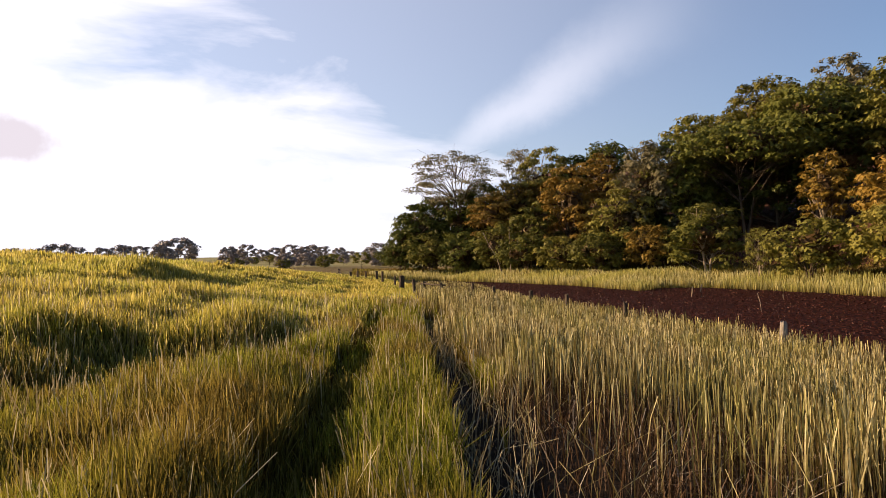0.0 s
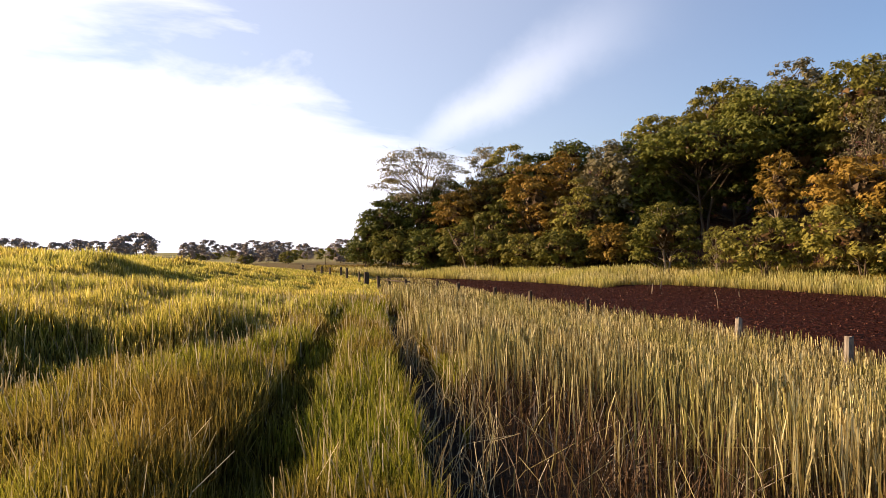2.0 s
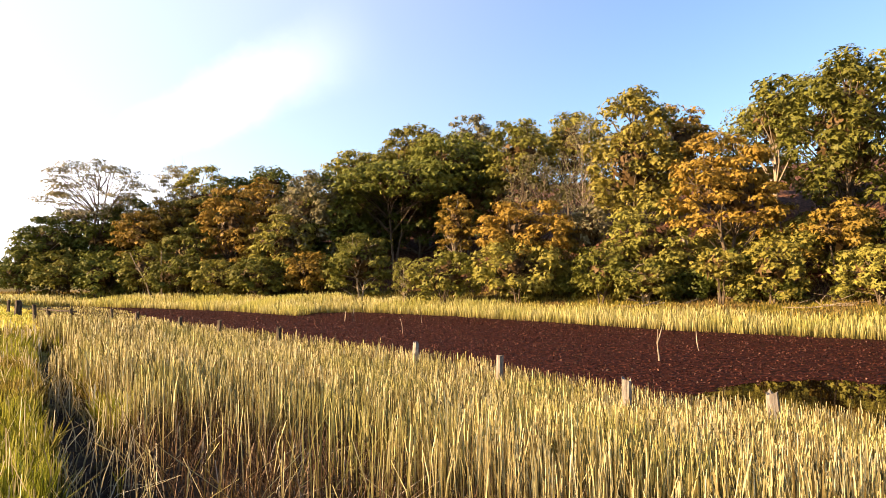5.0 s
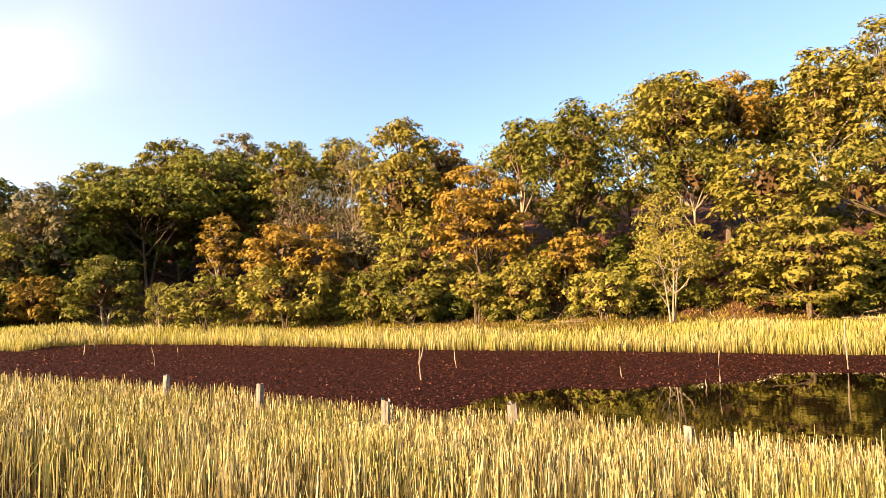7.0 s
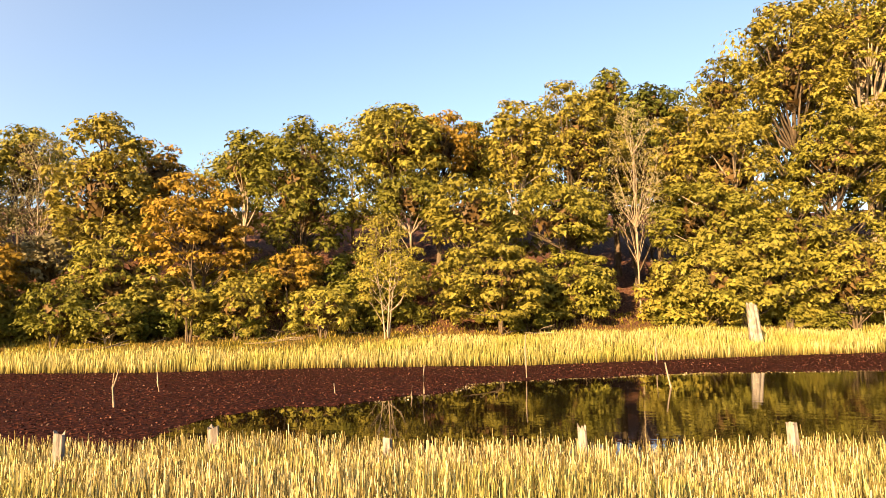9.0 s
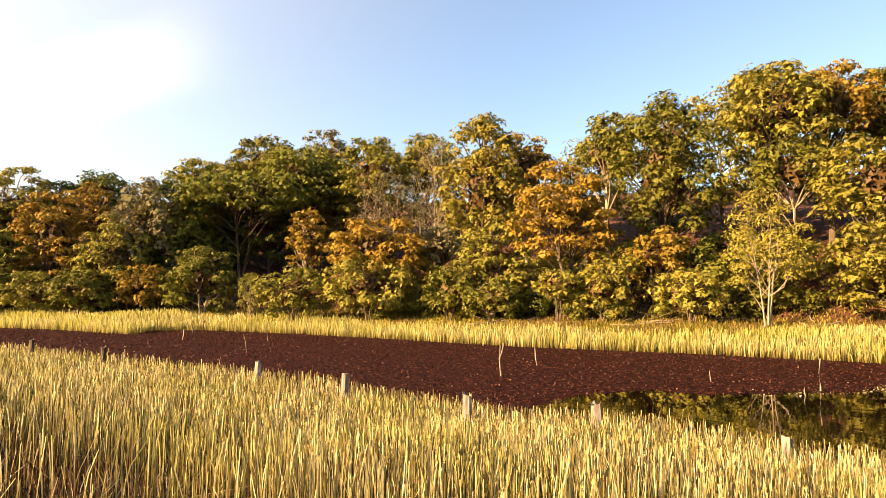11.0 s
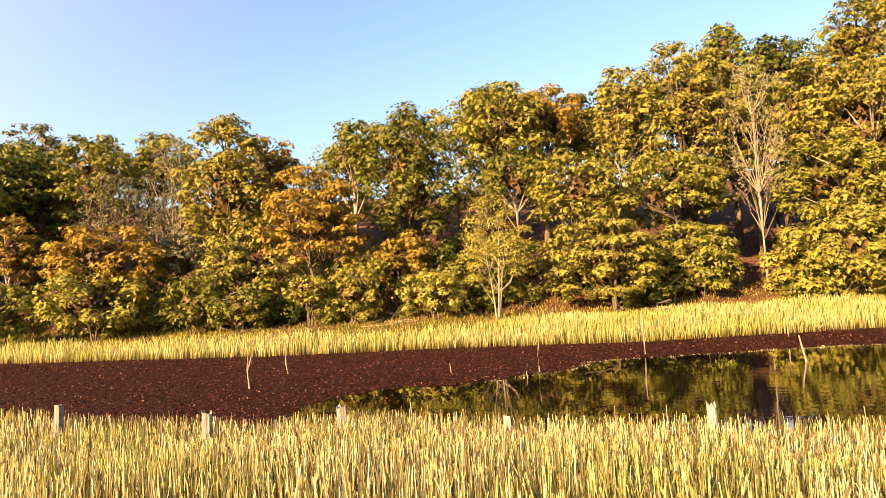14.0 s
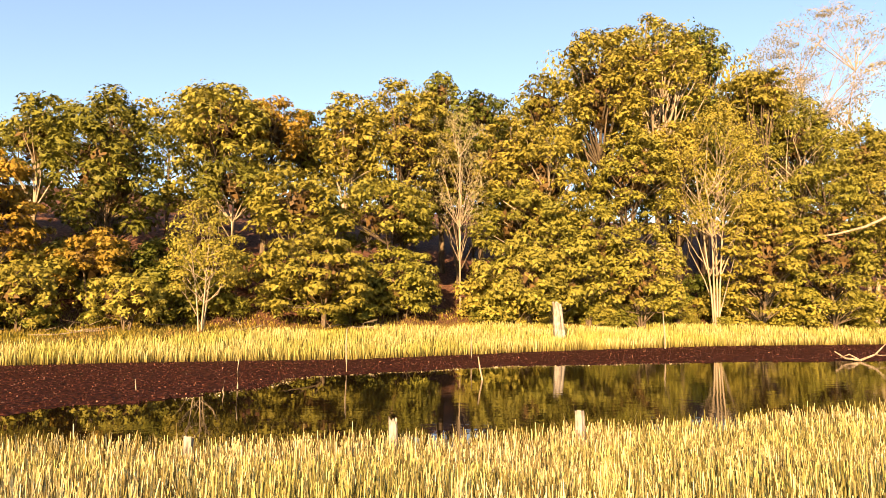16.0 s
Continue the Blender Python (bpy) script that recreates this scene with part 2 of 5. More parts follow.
LEAF = {
    "green": foliage("deep_green_leaves", [(0, (0.0780, 0.0879, 0.0161)), (0.6, (0.1029, 0.1131, 0.0208)), (1, (0.1415, 0.1442, 0.0268))], None, 0.22, per_tree=1),
    "olive": foliage("olive_leaves", [(0, (0.1342, 0.1277, 0.0234)), (0.6, (0.1732, 0.1617, 0.0298)), (1, (0.2214, 0.2001, 0.0380))], [(0, (0.1324, 0.1176, 0.0253)), (0.6, (0.1701, 0.1513, 0.0323)), (1, (0.2155, 0.1895, 0.0415))], 0.22, per_tree=1),
    "yellow": foliage("yellow_green_leaves", [(0, (0.1528, 0.1335, 0.0257)), (0.6, (0.1908, 0.1652, 0.0318)), (1, (0.2331, 0.1956, 0.0380))], [(0, (0.1463, 0.1264, 0.0255)), (0.6, (0.1828, 0.1566, 0.0318)), (1, (0.2212, 0.1887, 0.0399))], 0.22, per_tree=0.7),
    "russet": foliage("russet_leaves", [(0, (0.1668, 0.1076, 0.0194)), (0.6, (0.2077, 0.1354, 0.0244)), (1, (0.2478, 0.1656, 0.0352))], None, 0.22, per_tree=0.7),
    "orange": foliage("orange_leaves", [(0, (0.2241, 0.1366, 0.0251)), (0.6, (0.2728, 0.1687, 0.0310)), (1, (0.3143, 0.1987, 0.0366))], None, 0.22, per_tree=0.3),
    # distance haze is put into this colour: lifted, greyer leaves for far trees
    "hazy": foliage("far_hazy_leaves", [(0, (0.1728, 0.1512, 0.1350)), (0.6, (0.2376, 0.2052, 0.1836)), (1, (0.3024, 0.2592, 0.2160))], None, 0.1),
    "grey": foliage("grey_green_leaves", [(0, (0.1473, 0.1296, 0.0675)), (0.6, (0.1830, 0.1592, 0.0819)), (1, (0.2189, 0.1866, 0.1043))], None, 0.22, per_tree=0.5),
}
# dark brown for the crown cores: inner shade put into the leaf colour
M_SHADE_LEAF = foliage("shade_brown_leaves", [(0, (0.05, 0.03, 0.012)), (1, (0.10, 0.062, 0.024))], None, 0.05)
M_BARK = wood("grey_brown_bark", (0.03, 0.02, 0.013), (0.13, 0.10, 0.065), 2.0)
M_PALE_BARK = wood("pale_bark", (0.13, 0.10, 0.065), (0.34, 0.28, 0.20), 2.0)
M_POST = wood("weathered_post_wood", (0.05, 0.04, 0.032), (0.27, 0.24, 0.20), 5.0, lichen=(0.36, 0.33, 0.28))
M_STICK = wood("bleached_stick_wood", (0.10, 0.075, 0.05), (0.32, 0.26, 0.19), 5.0)
# darker copy of the post wood: backlight on the far fence put into colour
M_BACKLIT_POST = wood("backlit_post_wood", (0.03, 0.022, 0.015), (0.11, 0.085, 0.06), 5.0)

# ------------------------------------------------------------------ the lie of the land
NEAR_SHORE = [(-0.6, 66.5), (3.0, 54), (3.6, 46), (3.6, 39), (4.0, 33), (5.3, 25), (6.6, 18.5), (7.7, 13), (8.0, 9.5), (8.4, 6.5), (9.0, 3),
              (9.8, 0), (10.8, -3), (13, -7.5), (16, -15), (21, -30), (28, -46)]
FAR_SHORE = [(54, -48), (50.5, -33), (46, -18), (40, -7), (36, -1), (32, 5), (30.6, 10), (29, 15), (25.7, 22), (24.3, 28.8),
             (22, 37.6), (18.6, 45), (15.4, 46.3), (13, 43), (11, 50), (6, 58.5), (-1, 67)]
POND = NEAR_SHORE + FAR_SHORE
OPEN_WATER = [(11.2, 9.3), (13.5, 10.0), (16.2, 9.1), (17.7, 6.9), (20, 5.7), (22.8, 5.5), (24.5, 4.1), (26.2, 1.3), (27.4, -1.1),
              (29.6, -4.2), (31.2, -11), (33.6, -22), (41, -46), (27, -47), (18, -30), (13, -15), (9.5, -4), (8.0, 2), (9.5, 6.5)]


def to_line(x, y, line):
    best = np.full(np.shape(x), 1e9)
    for (ax, ay), (bx, by) in zip(line, line[1:]):
        dx, dy = bx - ax, by - ay
        k = np.clip(((x - ax) * dx + (y - ay) * dy) / (dx * dx + dy * dy), 0, 1)
        best = np.minimum(best, np.hypot(x - ax - k * dx, y - ay - k * dy))
    return best


def inside(x, y, ring):
    odd = np.zeros(np.shape(x), bool)
    for (ax, ay), (bx, by) in zip(ring, ring[1:] + ring[:1]):
        if ay != by:
            odd ^= ((ay > y) != (by > y)) & (x < (bx - ax) * (y - ay) / (by - ay) + ax)
    return odd


def step(a, b, v):
    k = np.clip((v - a) / (b - a), 0, 1)
    return k * k * (3 - 2 * k)


WAVES = [(math.cos(a) * f, math.sin(a) * f, p) for a, f, p in
         [(0.3, 0.21, 0.0), (1.4, 0.27, 1.3), (2.5, 0.34, 2.1), (0.9, 0.62, 4.0), (2.0, 0.81, 0.7), (2.9, 0.73, 5.1), (0.1, 1.3, 2.6), (1.7, 1.7, 1.1)]]


def lumps(x, y, lo=0, hi=8):
    """Soft uneven swell between about -1 and 1."""
    return sum(np.sin(x * a + y * b + p) for a, b, p in WAVES[lo:hi]) / (hi - lo) * 1.6


def track_mid(y):
    return -0.27 - 0.064 * (y - 4.3)


def reed_line(y):
    """Where the meadow grass gives way to straw-coloured reeds."""
    return track_mid(y) + 0.95 + 0.25 * np.sin(y * 0.9) + 0.15 * np.sin(y * 2.3 + 1)


def rut(x, y):
    """1 in the two wheel ruts of the old track, 0 away from them."""
    w = 0.15 + 0.05 * np.sin(y * 1.7) + 0.04 * np.sin(y * 4.1 + 1)
    d = np.abs(np.abs(x - track_mid(y)) - 0.66)
    return (1 - step(w, w + 0.16, d)) * (1 - step(15, 20, y)) * step(-6, -3, y)


# tussocky mounds and hollows of the meadow: spot, half widths, height
MOUNDS = [(-2.3, 6.8, 0.8, 1.3, 0.34), (-4.3, 8.6, 1.2, 1.6, -0.40), (-6.5, 12.0, 1.6, 1.5, 0.32), (-4.6, 14.5, 1.0, 2.0, 0.30), (-3.0, 12.3, 0.7, 1.6, -0.24),
          (-13.5, 30, 3.0, 3.0, 0.45), (-10.5, 28, 1.5, 3.0, -0.3), (-3.5, 4.6, 0.8, 0.9, -0.22), (-8.2, 20, 2.0, 2.5, 0.32), (-1.9, 10.3, 0.5, 1.2, 0.2), (-1.75, 4.4, 0.45, 0.8, 0.14)]


def mounds(x, y):
    return sum(h * np.exp(-((x - a) / p) ** 2 - ((y - b) / q) ** 2) for a, b, p, q, h in MOUNDS)


def lay(x, y):
    """Ground height, and how much of the spot belongs to the far side of the pond."""
    x, y = np.asarray(x, float), np.asarray(y, float)
    near, far = to_line(x, y, NEAR_SHORE), to_line(x, y, FAR_SHORE)
    within = inside(x, y, POND)
    side = step(0.42, 0.58, near / (near + far + 1e-6))
    side = np.maximum(side, step(6, 16, x) * step(46, 56, y))  # the wooded hill goes on beyond the pond's tip
    r = np.hypot(x, y)
    left = np.maximum(0, -x - 5)
    rise = 0.105 * np.minimum(left, 20) + 0.03 * np.maximum(left - 20, 0)
    rise = np.minimum(rise, 2.9) * (1 - step(42, 74, y))
    meadow = 0.9 * step(-0.5, 8.5, near) + rise - 0.55 * step(14, 46, y) * step(-16, -6, x) + 0.05 * lumps(x, y, 0, 6) * step(1, 6, near)
    mound = mounds(x, y) + 0.13 * lumps(x * 1.9, y * 1.9, 3, 8) * step(0.9, 2.2, np.abs(x - track_mid(y))) * step(2.5, 5.5, near) * (1 - step(40, 60, r))
    meadow = meadow + mound * (x < track_mid(y))
    meadow = meadow - 0.14 * rut(x, y)
    hill = step(-2, 30, x + 0.18 * np.minimum(y, 0))
    climb = np.maximum(far - 10.0, 0)
    bank = 0.135 * np.minimum(far, 10) + hill * 30 * (1 - np.exp(-climb * 0.45 / 30)) + 0.1 * lumps(x, y, 0, 6) * step(2, 8, far)
    z = meadow * (1 - side) + bank * side
    away = step(110, 190, r) * (1 - hill * side)
    plain = 0.6 + 0.006 * np.clip(r - 100, 0, 200) + 0.012 * np.clip(r - 300, 0, 300) + 0.0008 * np.maximum(r - 600, 0) + 0.5 * lumps(x / 30, y / 30, 0, 4)
    z = z * (1 - away) + plain * away
    return np.where(within, -0.7 * step(0, 2.5, np.minimum(near, far)) - 0.02, np.maximum(z, 0.02)), side


def height(x, y):
    return lay(x, y)[0]


def mesh_of(name, verts, faces, mats, smooth=False):
    me = bpy.data.meshes.new(name)
    me.from_pydata([tuple(v) for v in verts], [], faces)
    for m in mats:
        me.materials.append(m)
    if smooth:
        me.polygons.foreach_set("use_smooth", [True] * len(me.polygons))
    me.update()
    return me


def raw_mesh(name, verts, loops, sizes, mat):
    """A mesh from number arrays: corner list and the corner count of every face."""
    me = bpy.data.meshes.new(name)
    me.vertices.add(len(verts))
    me.vertices.foreach_set("co", np.asarray(verts, np.float32).ravel())
    me.loops.add(len(loops))
    me.loops.foreach_set("vertex_index", np.asarray(loops, np.int32))
    me.polygons.add(len(sizes))
    me.polygons.foreach_set("loop_start", np.concatenate([[0], np.cumsum(sizes)[:-1]]).astype(np.int32))
    me.update(calc_edges=True)
    me.materials.append(mat)
    return me


def make_ground():
    radii = np.concatenate([[0.01], np.arange(0.35, 14, 0.35), np.geomspace(14, 130, 120), np.geomspace(134, 4200, 46)])
    turns = 320
    ang = np.arange(turns) * 2 * math.pi / turns
    rr, aa = np.meshgrid(radii, ang, indexing="ij")
    x, y = rr * np.sin(aa), rr * np.cos(aa)
    z, side = lay(x, y)
    verts = np.stack([x, y, z], -1).reshape(-1, 3)
    n = len(radii)
    i, j = np.meshgrid(np.arange(n - 1), np.arange(turns), indexing="ij")
    k = (j + 1) % turns
    quads = np.stack([i * turns + j, i * turns + k, (i + 1) * turns + k, (i + 1) * turns + j], -1).reshape(-1, 4)[:, ::-1]
    me = raw_mesh("ground", verts, quads.ravel(), np.full(len(quads), 4), M_GROUND)
    me.polygons.foreach_set("use_smooth", np.ones(len(quads), bool))
    far = to_line(x, y, FAR_SHORE)
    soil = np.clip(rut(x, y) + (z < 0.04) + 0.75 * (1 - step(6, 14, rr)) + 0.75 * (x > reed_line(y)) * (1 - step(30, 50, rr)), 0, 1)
    litter = side * step(8, 10.5, far) * (1 - step(90, 140, rr) * (1 - step(0, 30, x)))
    fields = step(60, 120, rr)
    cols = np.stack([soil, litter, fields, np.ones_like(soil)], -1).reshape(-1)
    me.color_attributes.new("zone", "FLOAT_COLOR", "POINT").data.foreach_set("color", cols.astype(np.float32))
    ob = new("ground", me)
    tagged(ob, "uneven meadow ground with two bare wheel ruts and a wooded slope", "ground", kind="structure")


def make_water():
    me = mesh_of("water", [(-6, -60, 0), (70, -60, 0), (70, 72, 0), (-6, 72, 0)], [(0, 1, 2, 3)], [M_WATER])
    tagged(new("water", me), "still dark brown pond water mirroring the trees", "water", kind="structure")


make_ground()
make_water()


def make_mat():
    """The floating weed: a lumpy sheet with a ragged edge along the open water."""
    rng = np.random.default_rng(5)
    c = 0.28
    gx, gy = np.arange(-2, 57, c), np.arange(-48, 67.5, c)
    x, y = np.meshgrid(gx, gy, indexing="ij")
    x = x + rng.uniform(-0.1, 0.1, x.shape)
    y = y + rng.uniform(-0.1, 0.1, y.shape)
    z = 0.012 + 0.035 * rng.random(x.shape) ** 2 + 0.008 * lumps(x * 3, y * 3)
    wob = 0.5 * lumps(x * 1.3, y * 1.3) + 0.25 * lumps(x * 4, y * 4)
    keep = inside(x, y, POND) & ~inside(x + wob * 0.6, y + wob, OPEN_WATER)
    nx, ny = x.shape
    idx = np.arange(nx * ny).reshape(nx, ny)
    full = keep[:-1, :-1] & keep[1:, :-1] & keep[1:, 1:] & keep[:-1, 1:]
    q = np.stack([idx[:-1, :-1], idx[1:, :-1], idx[1:, 1:], idx[:-1, 1:]], -1)[full]
    used, inv, shared = np.unique(q, return_inverse=True, return_counts=True)
    z.reshape(-1)[used[shared < 4]] = 0.003  # the rim lies on the water
    v = np.stack([x, y, z], -1).reshape(-1, 3)[used]
    me = raw_mesh("floating_weed", v, inv.ravel(), np.full(len(q), 4), M_MAT)
    me.polygons.foreach_set("use_smooth", np.ones(len(q), bool))
    tagged(new("floating_weed", me), "dark red-brown mat of floating weed covering the pond", "water plants", kind="stuff")
    # loose curled leaves on the mat
    n = 85000
    r, a = 8 + 52 * rng.random(n) ** 1.3, np.radians(rng.uniform(-6, 128, n))
    px, py = r * np.sin(a), r * np.cos(a)
    wob = 0.5 * lumps(px * 1.3, py * 1.3)
    ok = inside(px, py, POND) & ~inside(px + wob * 0.6, py + wob, OPEN_WATER)
    px, py, r = px[ok], py[ok], r[ok]
    leaves("weed_leaves", np.stack([px, py, np.full(len(px), 0.036)], -1), rng, 0.03 + 0.0013 * r, M_FLAKE,
           "curled dry leaves lying on the floating weed", "water plants", up=0.45)


def leaf_arrays(pos, normal, size, rng, slim=0.55):
    """Folded four-cornered leaves: corner positions and faces."""
    n = len(pos)
    normal = normal / (np.linalg.norm(normal, axis=1, keepdims=True) + 1e-9)
    t = rng.normal(size=(n, 3))
    t -= normal * (t * normal).sum(1, keepdims=True)
    t /= np.linalg.norm(t, axis=1, keepdims=True) + 1e-9
    b = np.cross(normal, t)
    s = np.broadcast_to(size, (n,))[:, None] * rng.uniform(0.7, 1.3, (n, 1))
    drop = normal * s * 0.16
    v = np.stack([pos - t * s * 0.5, pos + b * s * slim * 0.5 - drop + t * s * 0.05, pos + t * s * 0.5 - drop * 0.8,
                  pos - b * s * slim * 0.5 - drop + t * s * 0.05], 1).reshape(-1, 3)
    base = np.arange(n)[:, None] * 4
    f = (base + np.array([[0, 1, 2, 0, 2, 3]])).reshape(-1)
    return v, f, np.full(n * 2, 3)


def small_leaves(pos, normal, size, rng):
    """Three-cornered leaves, each turned its own way about its normal."""
    n = len(pos)
    normal = normal / (np.linalg.norm(normal, axis=1, keepdims=True) + 1e-9)
    t = rng.normal(size=(n, 3))
    t -= normal * (t * normal).sum(1, keepdims=True)
    t /= np.linalg.norm(t, axis=1, keepdims=True) + 1e-9
    b = np.cross(normal, t)
    s = size * rng.uniform(0.65, 1.35, (n, 1))
    v = np.stack([pos - t * s * 0.45 + b * s * 0.36, pos - t * s * 0.3 - b * s * 0.42, pos + t * s * 0.65], 1).reshape(-1, 3)
    return v, np.arange(n * 3), np.full(n, 3)


def leaves(name, pos, rng, size, mat, label, category, up=1.0):
    nrm = rng.normal(size=(len(pos), 3)) * 0.5 + np.array([0, 0, up])
    v, f, s = leaf_arrays(pos, nrm, size, rng, 0.8)
    tagged(new(name, raw_mesh(name, v, f, s, mat)), label, category, kind="stuff")


def make_rim():
    """Pale dry scraps that the breeze has pushed along the weed's edge."""
    rng = np.random.default_rng(6)
    line = OPEN_WATER[3:11]
    pts = []
    for (ax, ay), (bx, by) in zip(line, line[1:]):
        k = rng.random(int(20 * math.hypot(bx - ax, by - ay)))
        pts.append(np.stack([ax + (bx - ax) * k, ay + (by - ay) * k], -1))
    p = np.concatenate(pts)
    wob = 0.5 * lumps(p[:, 0] * 1.3, p[:, 1] * 1.3) + 0.25 * lumps(p[:, 0] * 4, p[:, 1] * 4)
    p = p - np.stack([wob * 0.6, wob], -1) * 0.9 + rng.normal(0, 0.14, p.shape)
    leaves("rim_scraps", np.stack([p[:, 0], p[:, 1], np.full(len(p), 0.02)], -1), rng, 0.06, M_SEED, "pale dry scraps along the floating weed's edge", "water plants", up=1.5)


make_mat()
make_rim()

# ------------------------------------------------------------------ grass and reeds


def blades(name, x, y, tall, wide, rng, mat, label, category, lean=0.15, tip=0.12, bend=0.25, z=None, eared=False):
    """One stand of upright blades: each a narrow strip of two pieces, bent and turned its own way."""
    n = len(x)
    z = height(x, y) - 0.04 if z is None else z
    face = rng.uniform(0, math.pi, n)
    across = np.stack([np.cos(face), np.sin(face), np.zeros(n)], -1)
    way = rng.uniform(0, 2 * math.pi, n)
    tilt = np.abs(rng.normal(0, lean, n))
    out = np.stack([np.cos(way), np.sin(way), np.zeros(n)], -1) * tilt[:, None]
    foot = np.stack([x, y, z], -1)
    h, w = tall[:, None], np.broadcast_to(wide, (n,))[:, None]
    up = np.array([0, 0, 1.0])
    k = 0.74 if eared else 0.55
    mid = foot + h * (k * up + out * k * 0.85)
    end = foot + h * (up * (1 - bend * tilt[:, None]) + out * (1 + bend))
    low, half = (0.30, 0.38) if eared else (0.4, 0.5)
    corners = [foot - across * w * low, foot + across * w * low, mid - across * w * half, mid + across * w * half]
    if tip < 0.2:  # pointed
        v, order, sizes = corners + [end], [0, 1, 3, 2, 2, 3, 4], [4, 3]
    else:  # blunt
        v, order, sizes = corners + [end - across * w * tip, end + across * w * tip], [0, 1, 3, 2, 2, 3, 5, 4], [4, 4]
    f = (np.arange(n)[:, None] * len(v) + np.array([order])).reshape(-1)
    me = raw_mesh(name, np.stack(v, 1).reshape(-1, 3), f, np.tile(sizes, n), mat)
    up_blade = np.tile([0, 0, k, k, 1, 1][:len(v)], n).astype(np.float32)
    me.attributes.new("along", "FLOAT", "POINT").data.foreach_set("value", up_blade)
    tagged(new(name, me), label, category, kind="stuff")


def spread(rng, n, b0, b1, r0, r1, power=1.0):
    """Spots round the viewpoint, evenly in distance, so that the near ones stand closer together."""
    r = r0 + (r1 - r0) * rng.random(n) ** power
    a = np.radians(rng.uniform(b0, b1, n))
    return r * np.sin(a), r * np.cos(a), r


def make_meadow():
    rng = np.random.default_rng(11)
    x, y, r = spread(rng, 250000, -40, 12, 2.1, 62, 1.75)
    ok = (x < reed_line(y)) & (rut(x, y) < np.where(x < track_mid(y), rng.choice([0.35, 0.6, 1.1], len(x), p=[0.2, 0.2, 0.6]), rng.choice([0.3, 0.5, 0.97], len(x), p=[0.55, 0.4, 0.05]))) & (height(x, y) > 0.1)
    x, y, r = x[ok], y[ok], r[ok]
    tuss = np.clip(0.5 * lumps(x * 1.9, y * 1.9, 3, 8) + 0.5 * lumps(x * 4.3, y * 4.3, 3, 8) + 2.2 * mounds(x, y), -1.2, 1.4)
    strip = np.abs(x - track_mid(y)) < 0.5
    tall = np.where(strip & (y < 18), 0.38, 0.37 + 0.15 * tuss) * rng.uniform(0.6, 1.3, len(x))
    tall = np.maximum(tall, 0.2) * (1 - 0.45 * step(18, 34, y) * step(-18, -8, x))
    tall = np.where(rut(x, y) > 0.4, tall * 0.75, tall)
    # paler grass from about 13 m out
    pale = (r + rng.normal(0, 2.2, len(x)) > 13) & ((x < track_mid(y) - 1.6 + rng.normal(0, 0.8, len(x))) | (y > 24))
    for some, mat, label in ((~pale, M_GRASS, "tall yellow-green meadow grass in uneven tussocks"), (pale, M_PALE_GRASS, "paler meadow grass on the gentle rise")):
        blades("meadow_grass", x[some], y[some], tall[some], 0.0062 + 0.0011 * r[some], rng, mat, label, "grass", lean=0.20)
    # seed stalks standing out of the grass
    x, y, r = spread(rng, 3800, -40, 10, 2.6, 24, 1.0)
    ok = (x < reed_line(y)) & (rut(x, y) < 0.8)
    x, y, r = x[ok], y[ok], r[ok]
    blades("dry_grass_stalks", x, y, rng.uniform(0.38, 0.62, len(x)), 0.006 + 0.0007 * r, rng, M_SEED, "thin pale dry seed stalks above the meadow grass", "grass", lean=0.16, tip=0.3)
    # straggling stalks on the bare soil beside the rut
    y = rng.uniform(3.0, 13.0, 1500)
    x = reed_line(y) + rng.uniform(-0.45, 1.1, len(y))
    for some, mat, label in ((x < reed_line(y) + 0.25, M_SEED, "pale straggling stalks on the bare soil"), (x >= reed_line(y) + 0.25, M_STRAW, "brown broken stalks on the bare soil")):
        blades("dry_grass_stalks", x[some], y[some], rng.uniform(0.2, 0.55, some.sum()), 0.004 + 0.0007 * y[some], rng, mat, label, "grass", lean=0.38, tip=0.3)
    # behind the viewpoint, thinner
    x, y, r = spread(rng, 16000, 96, 324, 0.5, 36, 1.15)
    ok = (height(x, y) > 0.15) & (rut(x, y) < 0.4) & ((r > 1.0) | (np.abs(x) > 0.5)) & ((np.degrees(np.arctan2(x, y)) < -36) | (x < reed_line(y)))
    x, y, r = x[ok], y[ok], r[ok]
    blades("meadow_grass", x, y, rng.uniform(0.25, 0.6, len(x)), 0.009 + 0.0014 * r, rng, M_GRASS, "tall yellow-green meadow grass behind the track", "grass", lean=0.28)


